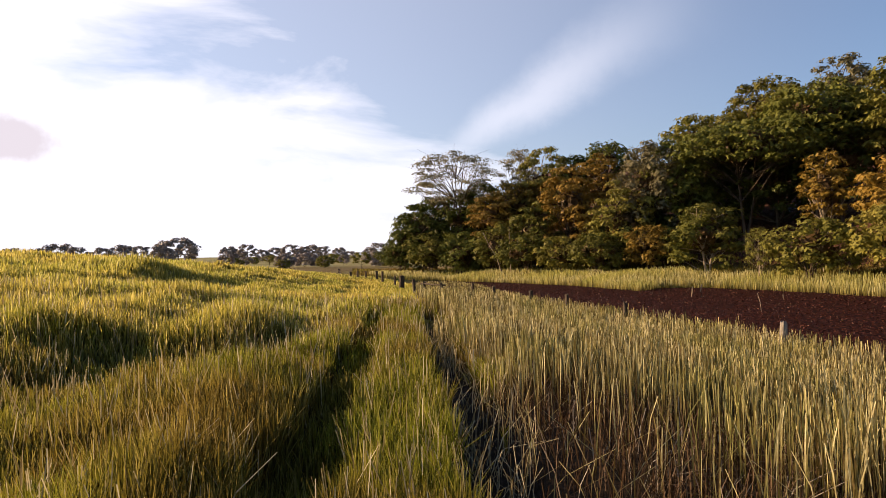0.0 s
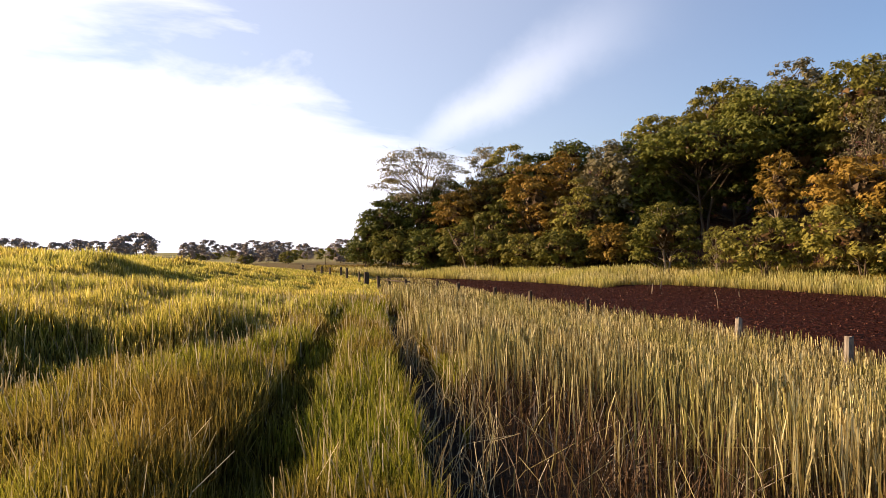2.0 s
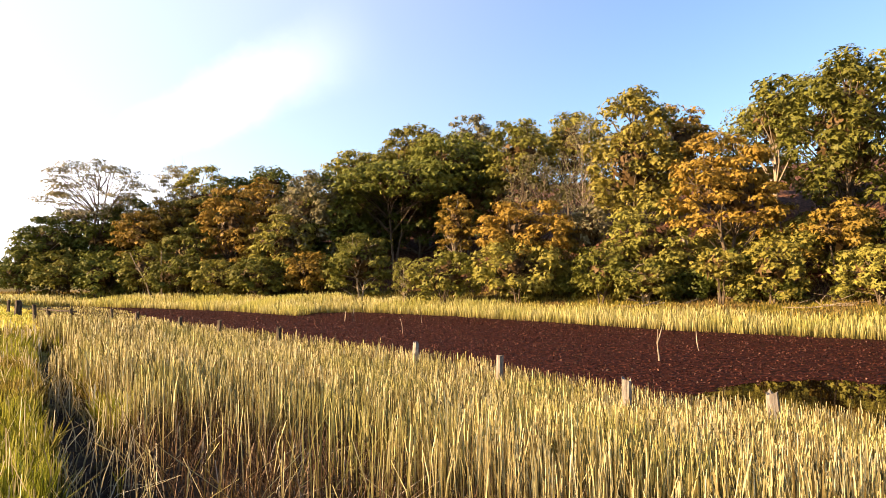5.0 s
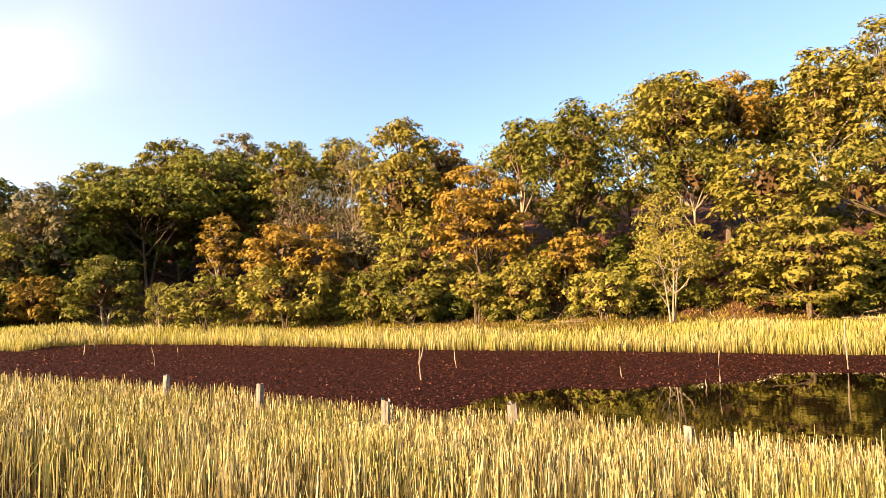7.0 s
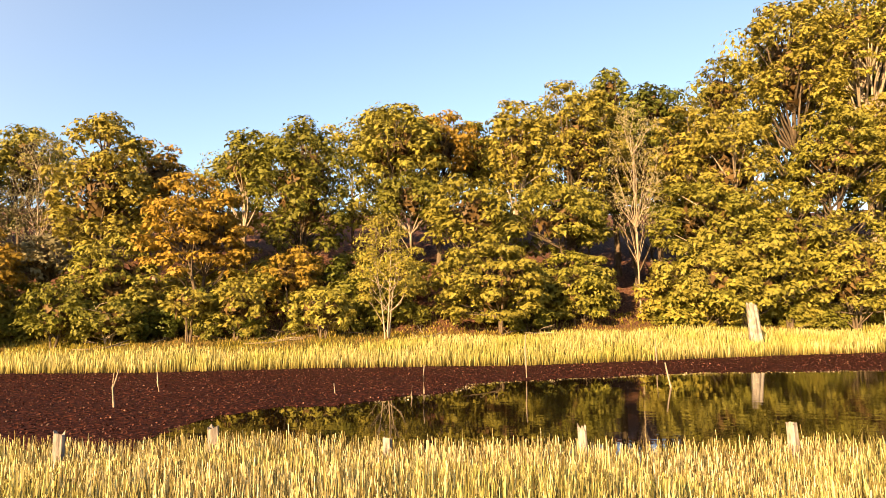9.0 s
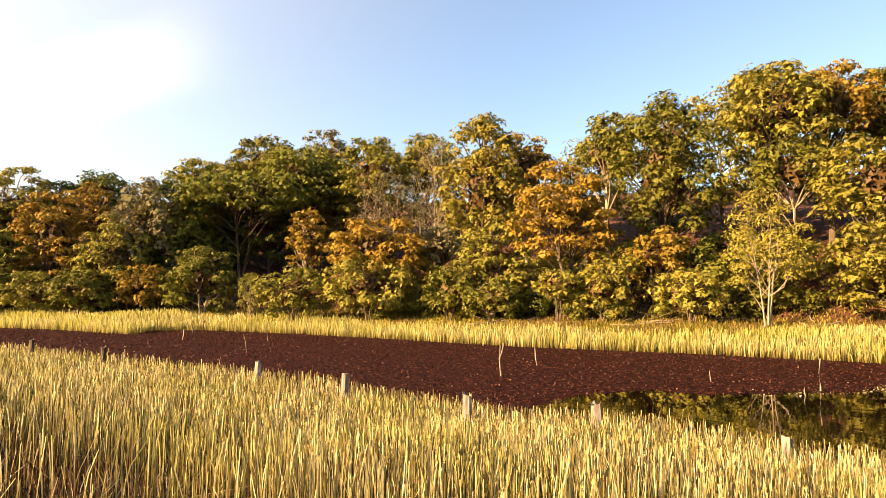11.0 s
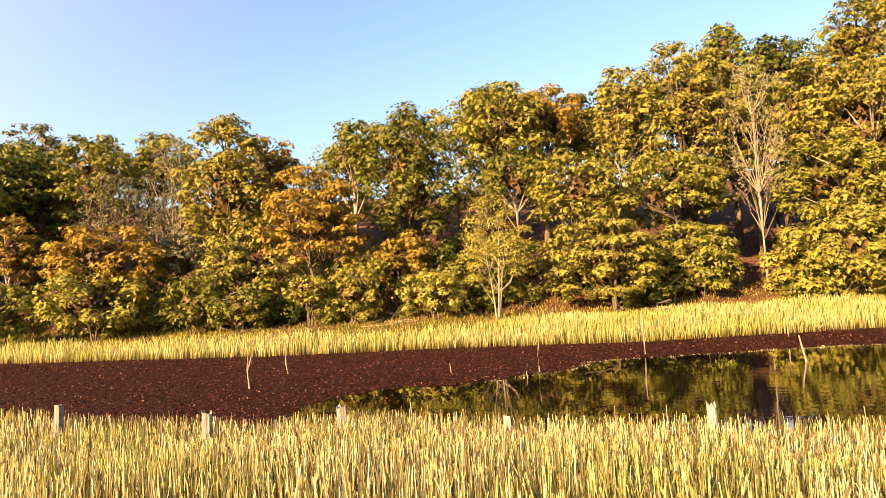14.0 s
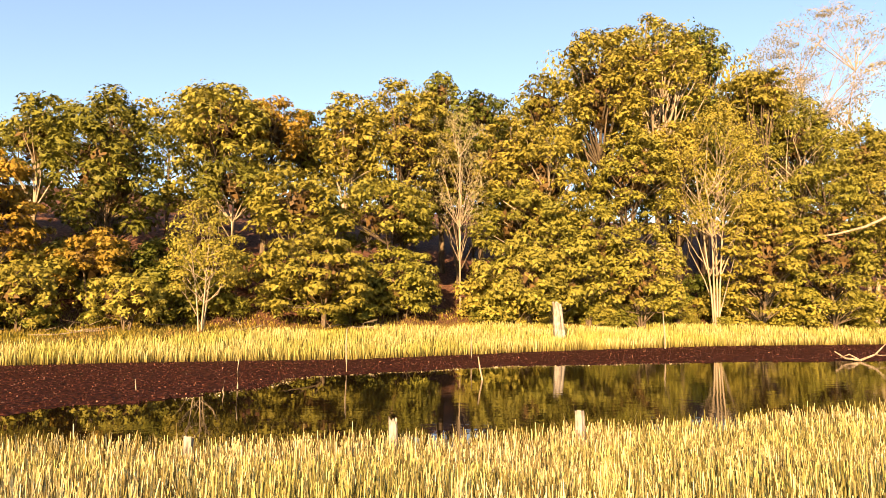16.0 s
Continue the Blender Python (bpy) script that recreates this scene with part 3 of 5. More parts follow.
def make_reeds():
    rng = np.random.default_rng(12)
    x, y, r = spread(rng, 420000, -10, 128, 2.1, 62, 2.0)
    d = to_line(x, y, NEAR_SHORE)
    wet = inside(x, y, POND)
    ragged = 0.25 + 0.3 * lumps(x * 2, y * 2, 3, 8)
    ok = (x > reed_line(y)) & (~wet | (d < ragged)) & (lay(x, y)[1] < 0.5)
    x, y, r = x[ok], y[ok], r[ok]
    edge = x - reed_line(y)
    dead = rng.random(len(x)) < 0.97 * (1 - step(1.1, 5.2 + 0.8 * np.sin(y * 1.3), edge)) * (1 - step(5.5, 11.5, y))
    bare = rng.random(len(x)) < 0.97 * (1 - step(0.4, 1.6 + 0.3 * np.sin(y * 2.1), edge)) * (1 - step(5.0, 9.5, y))
    x, y, r, dead, edge = x[~bare], y[~bare], r[~bare], dead[~bare], edge[~bare]
    keep = ~dead | (rng.random(len(x)) < 0.26)
    x, y, r, dead = x[keep], y[keep], r[keep], dead[keep]
    tall = (0.70 + 0.08 * lumps(x, y, 2, 8)) * rng.uniform(0.78, 1.14, len(x))
    tall = np.where(rng.random(len(x)) < 0.03, tall * 1.15, tall) * (1 + 0.08 * step(13, 19, y) * (1 - step(24, 30, y))) * (1 - 0.25 * step(24, 32, y)) * (1 - 0.6 * step(35, 44, y))
    bearing = np.degrees(np.arctan2(x, y))
    tall = tall * (1 + 0.11 * step(45, 58, bearing) * (1 - 0.5 * step(88, 105, bearing)))
    g = ~dead
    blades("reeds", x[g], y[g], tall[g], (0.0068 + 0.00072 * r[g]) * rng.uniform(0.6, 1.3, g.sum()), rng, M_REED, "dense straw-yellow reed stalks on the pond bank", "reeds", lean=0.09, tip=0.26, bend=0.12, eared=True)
    blades("dead_reeds", x[dead], y[dead], tall[dead] * 0.62, 0.004 + 0.0007 * r[dead], rng, M_STRAW, "tangled dead brown reed stalks beside the rut", "reeds", lean=0.42, tip=0.3, bend=0.4)
    for n, b0, b1, r0, r1, w in ((7000, 15, 180, 0.85, 2.5, 0.006), (11000, 124, 176, 2.0, 34, 0.016)):
        x, y, r = spread(rng, n, b0, b1, r0, r1, 0.8 if r1 < 5 else 1.3)
        ok = (x > reed_line(y) + 0.15) & (height(x, y) > 0.12) & ~inside(x, y, POND)
        x, y, r = x[ok], y[ok], r[ok]
        blades("reeds", x, y, rng.uniform(0.4, 0.72, len(x)), w + 0.0008 * r, rng, M_REED, "straw-yellow reed stalks beside the track", "reeds", lean=0.14, tip=0.46, bend=0.12, eared=True)
    # broken stems lying over at all angles
    x, y, r = spread(rng, 2600, 4, 100, 2.4, 22, 1.3)
    ok = (x > reed_line(y) + 0.1) & (to_line(x, y, NEAR_SHORE) > 0.3) & ~inside(x, y, POND)
    x, y, r = x[ok], y[ok], r[ok]
    blades("broken_reeds", x, y, rng.uniform(0.35, 0.75, len(x)), 0.004 + 0.0006 * r, rng, M_REED, "pale broken reed stems leaning across the stand", "reeds", lean=0.7, tip=0.4, bend=0.1)


def make_bank_reeds():
    rng = np.random.default_rng(13)
    x, y, r = spread(rng, 300000, -8, 130, 28, 82, 1.0)
    z, side = lay(x, y)
    d = to_line(x, y, FAR_SHORE)
    inw = inside(x, y, POND)
    bearing = np.degrees(np.arctan2(x, y))
    belt = 3.2 + 4.6 * step(62, 78, bearing) + 3.0 * (1 - step(18, 34, bearing)) + 0.7 * lumps(x, y, 2, 8)
    land = (side > 0.5) & (~inw | (d < 0.5))
    ok = land & (d < belt) & (rng.random(len(x)) < np.where(d < 1.5, 1.0, 0.8))
    bx, by, br, bd = x[ok], y[ok], r[ok], d[ok]
    tall = (0.62 + 0.10 * lumps(bx, by, 0, 6)) * rng.uniform(0.7, 1.25, len(bx)) * (1 - 0.3 * step(3, 8, bd))
    blades("bank_reeds", bx, by, tall, 0.013 + 0.0006 * br, rng, M_BANK_REED, "bright yellow-green reeds along the far bank", "reeds", lean=0.14, tip=0.25)
    ok = land & (d > belt - 0.4) & (d < 12.5) & (rng.random(len(x)) < 0.8)
    bx, by, br = x[ok], y[ok], r[ok]
    blades("bank_grass", bx, by, rng.uniform(0.12, 0.34, len(bx)), 0.02 + 0.0008 * br, rng, M_BANK_GRASS, "short olive grass on the bank below the wood", "grass", lean=0.4)


make_meadow()
make_reeds()
make_bank_reeds()

# ------------------------------------------------------------------ trees


def part(name, me, parent, label="", mat=None):
    ob = new(name, me)
    ob.parent = parent
    if mat:
        ob.material_slots[0].link = "OBJECT"
        ob.material_slots[0].material = mat
    if label:
        ob["label"] = label
    return ob


def tube(verts, faces, pts, radii, sides=6):
    """Adds a bent tapering round limb through the points."""
    first = len(verts)
    for k, (p, r) in enumerate(zip(pts, radii)):
        p = Vector(p)
        ahead = Vector(pts[min(k + 1, len(pts) - 1)]) - Vector(pts[max(k - 1, 0)])
        q = ahead.to_track_quat("Z", "Y")
        for s in range(sides):
            a = 2 * math.pi * s / sides
            verts.append(p + q @ Vector((math.cos(a) * r, math.sin(a) * r, 0)))
    for k in range(len(pts) - 1):
        for s in range(sides):
            a, b = first + k * sides + s, first + k * sides + (s + 1) % sides
            faces.append((a, b, b + sides, a + sides))
    faces.append(tuple(first + (len(pts) - 1) * sides + s for s in range(sides)))


def tree_model(name, seed, base, radius, clumps, per_clump, clump_size, leaf=0.30, stems=1, flat=0.62, trunk=0.16, twigs=0, hollow=0.74, top=0.0):
    """A tree ten metres high: trunk with limbs, and a crown of leafy clumps at the limbs' ends. base: where the crown starts, 0 to 1."""
    rng = np.random.default_rng(seed)
    verts, faces = [], []
    clump_size *= 0.86 if twigs == 0 else 1.0
    lo, hi = 10 * base, 10 - clump_size * flat
    mid, half = (lo + hi) / 2, (hi - lo) / 2
    boles = []
    for s in range(stems):
        a = 2 * math.pi * s / max(stems, 1) + rng.uniform(-0.5, 0.5)
        off = 0.0 if stems == 1 else radius * 0.38
        pts = [(math.cos(a) * off * k ** 1.2 + rng.normal(0, 0.10) * k + (0.12 * math.cos(a) if stems > 1 else 0),
                math.sin(a) * off * k ** 1.2 + rng.normal(0, 0.10) * k + (0.12 * math.sin(a) if stems > 1 else 0), -0.3 + (hi * 0.86 + 0.3) * k)
               for k in np.linspace(0, 1, 6)]
        w = trunk / math.sqrt(stems)
        tube(verts, faces, pts, [w * 1.35, w, w * 0.85, w * 0.65, w * 0.45, w * 0.22], 7)
        boles.append(pts)
    centres = []
    for c in range(clumps):
        u = -0.75 + 1.75 * (c + rng.random()) / clumps
        u = min(u, 0.98)
        a = c * 2.39996 + rng.uniform(-0.5, 0.5)
        k = rng.uniform(hollow, 1.0)
        s = math.sqrt(max(0.0, 1 - u * u)) * (1 + top * u)
        centres.append((math.cos(a) * radius * s * k, math.sin(a) * radius * s * k, mid + half * u * rng.uniform(0.85, 1.02)))
    for c in centres[::2] if twigs == 0 else centres:
        bole = boles[rng.integers(len(boles))]
        start_z = max(0.12 * 10, c[2] - rng.uniform(0.8, 2.4) - 0.3 * math.hypot(c[0], c[1]))
        j = min(4, max(0, int((start_z + 0.3) / (hi * 0.86 + 0.3) * 5)))
        p0 = Vector(bole[j]).lerp(Vector(bole[j + 1]), 0.5)
        p3 = Vector(c)
        p1 = p0.lerp(p3, 0.4) + Vector((rng.normal(0, .15), rng.normal(0, .15), 0.1))
        p2 = p0.lerp(p3, 0.75) + Vector((rng.normal(0, .12), rng.normal(0, .12), 0.15))
        tube(verts, faces, [p0, p1, p2, p3], [trunk * 0.36, trunk * 0.26, trunk * 0.16, trunk * 0.06], 4)
        for _ in range(twigs):
            e = p3 + Vector((rng.normal(0, 0.8), rng.normal(0, 0.8), rng.uniform(0.1, 1.2))) * clump_size
            tube(verts, faces, [p2, p2.lerp(e, 0.5) + Vector((0, 0, 0.1)), e], [trunk * 0.11, trunk * 0.07, trunk * 0.03], 3)
    wood_mesh = mesh_of(name + "_trunk", verts, faces, [M_BARK], True)
    pos, nrm = [], []
    for c in centres:
        n = int(per_clump * rng.uniform(0.7, 1.3))
        d = rng.normal(size=(n, 3))
        d /= np.linalg.norm(d, axis=1, keepdims=True)
        d[:, 2] = np.where(d[:, 2] < -0.35, -d[:, 2], d[:, 2])
        size = clump_size * rng.uniform(0.6, 1.35)
        stretch = np.array([size * rng.uniform(0.85, 1.2), size * rng.uniform(0.85, 1.2), size * min(0.9, flat * rng.uniform(0.9, 1.5))])
        rad = rng.uniform(0.5, 1.0, (n, 1)) ** 0.5 * (1 + 0.08 * rng.normal(size=(n, 1)))
        pos.append(np.array(c) + d * stretch * rad)
        nrm.append(d * 1.0 + np.array([0, 0, 0.35]) + rng.normal(0, 0.30, (n, 3)))
    v, f, s = small_leaves(np.concatenate(pos), np.concatenate(nrm), leaf, rng)
    if twigs == 0:  # larger shaded leaves fill the heart of every clump
        inner = np.repeat(np.array(centres), 14 if name in ("far", "rear", "bush") else 44, axis=0)
        way = rng.normal(size=inner.shape)
        way *= rng.uniform(0.2, 0.66, (len(inner), 1)) * clump_size / np.linalg.norm(way, axis=1, keepdims=True)
        v2, f2, s2 = small_leaves(inner + way * np.array([1, 1, flat]), way + rng.normal(0, 0.3, inner.shape) * clump_size, min(leaf * 1.8, clump_size * 0.5), rng)
        v, f, s = np.concatenate([v, v2]), np.concatenate([f, f2 + len(v)]), np.concatenate([s, s2])
    crown_mesh = raw_mesh(name + "_crown", v, f, s, LEAF["green"])
    return wood_mesh, crown_mesh


def tufts(pos, normal, size, count, rng):
    """Leaf rosettes: pointed leaves that spread from each spot round its outward direction."""
    pos, normal = np.repeat(pos, count, 0), np.repeat(normal, count, 0)
    n = len(pos)
    normal = normal / (np.linalg.norm(normal, axis=1, keepdims=True) + 1e-9)
    way = rng.normal(size=(n, 3))
    way -= normal * (way * normal).sum(1, keepdims=True)
    way /= np.linalg.norm(way, axis=1, keepdims=True) + 1e-9
    way = way + normal * rng.uniform(-0.28, 0.36, (n, 1))
    side = np.cross(way, normal)
    side /= np.linalg.norm(side, axis=1, keepdims=True) + 1e-9
    s = size * rng.uniform(0.6, 1.3, (n, 1))
    sag = np.array([0, 0, -0.14]) * s
    v = np.stack([pos + side * s * 0.36, pos - side * s * 0.36 + way * s * 0.2, pos + way * s + sag], 1).reshape(-1, 3)
    return v, np.arange(n * 3), np.full(n, 3)


CROWN = {  # clump flatness, leaf length, leaves in a tuft, tufts to a clump, unevenness
    "dome": (0.80, 0.20, 6, 42, 0.12), "layered": (0.50, 0.17, 6, 47, 0.20), "canopy": (0.42, 0.17, 6, 44, 0.22),
    "shrub": (0.66, 0.165, 6, 46, 0.20), "slender": (0.60, 0.18, 6, 40, 0.16),
}


def grow(form, seed, top, base, rad, fine=1.0):
    """One tree in true size: its height, the height of the crown's foot and the crown's half width."""
    rng = np.random.default_rng(seed)
    flat, leaf, per, tuft, rough = CROWN[form]
    base = max(base, 0.15)
    up, mid = (top - base) / 2, (top + base) / 2
    cr = min(max(0.30 * min(rad, up * 1.3), 0.45), 0.95)
    inner = np.array([rad - cr * 0.8, rad - cr * 0.8, max(up - cr * flat * 0.8, 0.2)])
    area = 4 * math.pi * (((inner[0] * inner[1]) ** 1.6 + 2 * (inner[0] * inner[2]) ** 1.6) / 3) ** 0.625
    n = int(max(12, 1.5 * area / (math.pi * cr * cr * (0.62 if flat < 0.5 else 0.8))))
    lobes = rng.normal(size=(5, 3))
    lobes /= np.linalg.norm(lobes, axis=1, keepdims=True)
    k = np.arange(n) + rng.uniform(-0.3, 0.3, n)
    u = np.clip(1 - 1.86 * (k + 0.5) / n, -0.9, 0.99)
    a = k * 2.39996 + rng.uniform(-0.3, 0.3, n)
    w = np.where(u > 0, np.sqrt(1 - u * u), np.sqrt(1 - np.abs(u) ** 3.2))  # full skirts
    way = np.stack([np.cos(a) * w, np.sin(a) * w, u], -1)
    swell = 1 + rough * (np.max(way @ lobes.T, 1) - 0.62) * 2 + rng.normal(0, rough * 0.35, n)
    centres = way * inner * np.clip(swell, 0.6, 1.15)[:, None]
    if form in ("layered", "canopy"):  # foliage gathers in tiers
        tier = 2.1 * cr * flat
        centres[:, 2] += 0.4 * (np.round(centres[:, 2] / tier) * tier - centres[:, 2])
    deep = rng.random(n) < 0.24
    centres[deep] *= rng.uniform(0.45, 0.75, (deep.sum(), 1))
    lean = rng.normal(0, 0.06 * rad, 2)
    centres += np.array([lean[0], lean[1], mid])
    centres[:, 2] = np.maximum(centres[:, 2], 0.35)
    # wood
    verts, faces = [], []
    stems = {"shrub": 4, "layered": 2, "dome": 1, "canopy": 2, "slender": 1}[form]
    thick = 0.05 + 0.012 * top
    boles = []
    for j in range(stems):
        d = 2 * math.pi * (j + rng.uniform(-0.3, 0.3)) / stems
        off = 0.0 if stems == 1 else min(rad * 0.34, 1.3)
        tall = top * 0.86 if stems == 1 else top * rng.uniform(0.7, 0.88)
        pts = [(math.cos(d) * (off * q ** 1.2 + 0.1 * (stems > 1)) + rng.normal(0, 0.09) * q + lean[0] * q,
                math.sin(d) * (off * q ** 1.2 + 0.1 * (stems > 1)) + rng.normal(0, 0.09) * q + lean[1] * q, -0.3 + (tall + 0.3) * q) for q in np.linspace(0, 1, 7)]
        t = thick / stems ** 0.4
        tube(verts, faces, pts, [t * 1.3, t, t * 0.88, t * 0.72, t * 0.55, t * 0.36, t * 0.15], 7)
        boles.append(pts)
    for c in centres[::2]:
        bole = boles[int(rng.integers(stems))]
        start = max(0.1 * top, c[2] - rng.uniform(0.12, 0.3) * top)
        j = int(np.clip((start + 0.3) / (bole[-1][2] + 0.3) * 6, 0, 5))
        p0, p3 = Vector(bole[j]).lerp(Vector(bole[j + 1]), 0.5), Vector(c)
        p1 = p0.lerp(p3, 0.4) + Vector((rng.normal(0, 0.12), rng.normal(0, 0.12), 0.12))
        p2 = p0.lerp(p3, 0.75) + Vector((rng.normal(0, 0.1), rng.normal(0, 0.1), 0.12))
        tube(verts, faces, [p0, p1, p2, p3], [thick * 0.36, thick * 0.28, thick * 0.18, thick * 0.07], 4)
    wood_mesh = mesh_of("trunk", verts, faces, [M_BARK], True)
    # leaves
    pos, nrm = [], []
    for c in centres:
        m = max(8, int(tuft * fine * (cr / 0.9) ** 2 * rng.uniform(0.75, 1.25)))
        d = rng.normal(size=(m, 3))
        d /= np.linalg.norm(d, axis=1, keepdims=True)
        d[:, 2] = np.where(d[:, 2] < -0.25, -d[:, 2], d[:, 2])
        size = cr * rng.uniform(0.75, 1.2)
        wide = 1.2 if flat < 0.5 else 1.0
        shape = np.array([size * wide * rng.uniform(0.85, 1.2), size * wide * rng.uniform(0.85, 1.2), size * flat])
        pos.append(c + d * shape * rng.uniform(0.7, 1.04, (m, 1)))
        nrm.append(d + np.array([0, 0, 0.45]) + rng.normal(0, 0.22, (m, 3)))
    v, f, z = tufts(np.concatenate(pos), np.concatenate(nrm), leaf / fine ** 0.4, per, rng)
    heart = np.repeat(centres, 20, 0)  # the older leaves inside each clump
    out = rng.normal(size=heart.shape)
    out *= rng.uniform(0.1, 0.48, (len(out), 1)) * cr / np.linalg.norm(out, axis=1, keepdims=True)
    v2, f2, z2 = tufts(heart + out * np.array([1, 1, flat]), out + rng.normal(0, 0.2, out.shape), cr * 0.36, 1, rng)
    v, f, z = np.concatenate([v, v2]), np.concatenate([f, f2 + len(v)]), np.concatenate([z, z2])
    tinted = len(z)
    core = rng.normal(size=(int(70 + 30 * rad * up), 3))  # the crown's heart, its shade painted with dark brown leaves
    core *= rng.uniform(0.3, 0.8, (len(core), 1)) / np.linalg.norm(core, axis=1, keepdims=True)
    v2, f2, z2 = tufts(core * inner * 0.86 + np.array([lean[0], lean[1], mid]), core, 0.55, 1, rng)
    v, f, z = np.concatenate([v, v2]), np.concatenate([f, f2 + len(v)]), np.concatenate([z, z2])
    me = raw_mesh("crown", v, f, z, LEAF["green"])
    me.materials.append(M_SHADE_LEAF)
    me.polygons.foreach_set("material_index", (np.arange(len(z)) >= tinted).astype(np.int32))
    return wood_mesh, me


MODELS = {
    "bush": [tree_model("bush", 55, 0.0, 6.0, 18, 170, 3.0, leaf=0.62, stems=3, trunk=0.2, flat=0.6), tree_model("bush", 56, 0.0, 5.4, 16, 180, 3.0, leaf=0.62, stems=2, trunk=0.2, flat=0.7)],
    "umbrella": [tree_model("umbrella", 61, 0.48, 3.2, 60, 130, 0.8, leaf=0.125, flat=0.3, stems=2, trunk=0.11, twigs=2, top=0.2, hollow=0.5)],
    "feathery": [tree_model("feathery", 62, 0.55, 2.6, 60, 130, 0.6, leaf=0.06, flat=0.3, stems=2, trunk=0.05, twigs=2, top=0.2, hollow=0.4)],
    "bare": [tree_model("bare", 71, 0.30, 2.4, 30, 110, 0.9, leaf=0.112, stems=2, trunk=0.10, twigs=2)],
    "pale": [tree_model("pale", 81, 0.20, 2.7, 28, 170, 1.05, leaf=0.192, stems=4, trunk=0.12, twigs=1)],
    "pale_tall": [tree_model("pale_tall", 82, 0.30, 2.5, 46, 330, 0.95, leaf=0.10, stems=4, trunk=0.10, twigs=1)],
    "rear": [tree_model("rear", 86, 0.05, 3.4, 28, 115, 1.5, leaf=0.25, trunk=0.12), tree_model("rear", 87, 0.08, 3.6, 28, 115, 1.5, leaf=0.25, trunk=0.12)],
    "far": [tree_model("far", 91, 0.0, 5.8, 24, 110, 2.1, leaf=0.75), tree_model("far", 92, 0.0, 7.4, 28, 110, 2.3, leaf=0.75, flat=0.55),
            tree_model("far", 93, 0.25, 4.6, 18, 60, 1.7, leaf=0.70, flat=0.45)],
}
TINT_WORDS = {"green": "deep green", "olive": "olive-green", "yellow": "yellow-green", "russet": "russet-tinged", "orange": "orange", "grey": "grey-green", "hazy": "hazy grey"}
FORM_WORDS = {"dome": "round-headed broad-leaved tree", "rear": "leafy tree", "canopy": "high-crowned tree", "layered": "tree with layered spreading branches", "slender": "slender tree",
              "shrub": "bushy many-stemmed shrub", "bush": "low leafy bush", "umbrella": "thin flat-topped tree with feathery leaves", "bare": "half-bare tree with twiggy limbs", "pale": "small pale-stemmed tree",
              "pale_tall": "tall tree with several pale stems", "feathery": "tall thin tree with sparse feathery leaves", "far": "far round-topped tree"}
count = {"n": 0}


def plant(form, bearing, dist, top, tint, width=1.0, where="on the wooded slope", group="trees of the wood", pale=False, base=None):
    """A tree at a bearing and distance whose tip reaches the height top."""
    count["n"] += 1
    k = count["n"]
    x, y = dist * math.sin(radians(bearing)), dist * math.cos(radians(bearing))
    z = float(height(x, y)) if base is None else base
    wood_mesh, crown_mesh = MODELS[form][k % len(MODELS[form])]
    s = max(0.8, top - z) / 9.6
    ob = new("shrub" if form in ("shrub", "bush") else "tree")
    ob.matrix_world = pose(x, y, z - 0.05, 0, 0, k * 77.0 % 360) @ Matrix.Diagonal((s * width, s * width, s, 1))
    part("trunk", wood_mesh, ob, mat=M_PALE_BARK if pale else M_BARK)
    part("crown", crown_mesh, ob, mat=LEAF[tint])
    tagged(ob, TINT_WORDS[tint] + " " + FORM_WORDS[form] + " " + where, "shrub" if form in ("shrub", "bush") else "tree", group)
    return ob


EDGE = ([-6, 5, 15, 25, 35, 45, 55, 70, 80, 95, 111, 121, 135], [78, 67, 58, 51, 46, 42.5, 40.5, 39.5, 41, 46.5, 56, 63, 70])
SKYLINE = ([-5, -3.7, -1.6, 0, 4.5, 7, 10.2, 14.6, 19.9, 22.2, 25.1, 26.4, 29.6, 32.9, 42.8, 46.2, 49.8, 52, 55, 61.4, 68.4, 74.5, 78.6, 80.2, 85, 89.5, 94.7, 96.6, 101.8, 107.8, 112.8, 116, 118.6, 124, 135],
           [0.8, 4.1, 5.3, 5.6, 6.2, 8.2, 9.0, 9.7, 10.1, 11.8, 12.3, 14.0, 14.0, 14.2, 15.0, 15.0, 13.9, 12.9, 14.8, 17.2, 19.2, 18.2, 17.1, 18.4, 20.2, 20.7, 18.1, 20.3, 23.0, 23.8, 23.0, 20.5, 17.8, 15.3, 15])


def at(bearing, dist, z):
    return (dist * math.sin(radians(bearing)), dist * math.cos(radians(bearing)), z)


def edge(b):
    return float(np.interp(b, *EDGE))


def sky_top(b, dist):
    return EYE + dist * math.tan(radians(float(np.interp(b, *SKYLINE))))


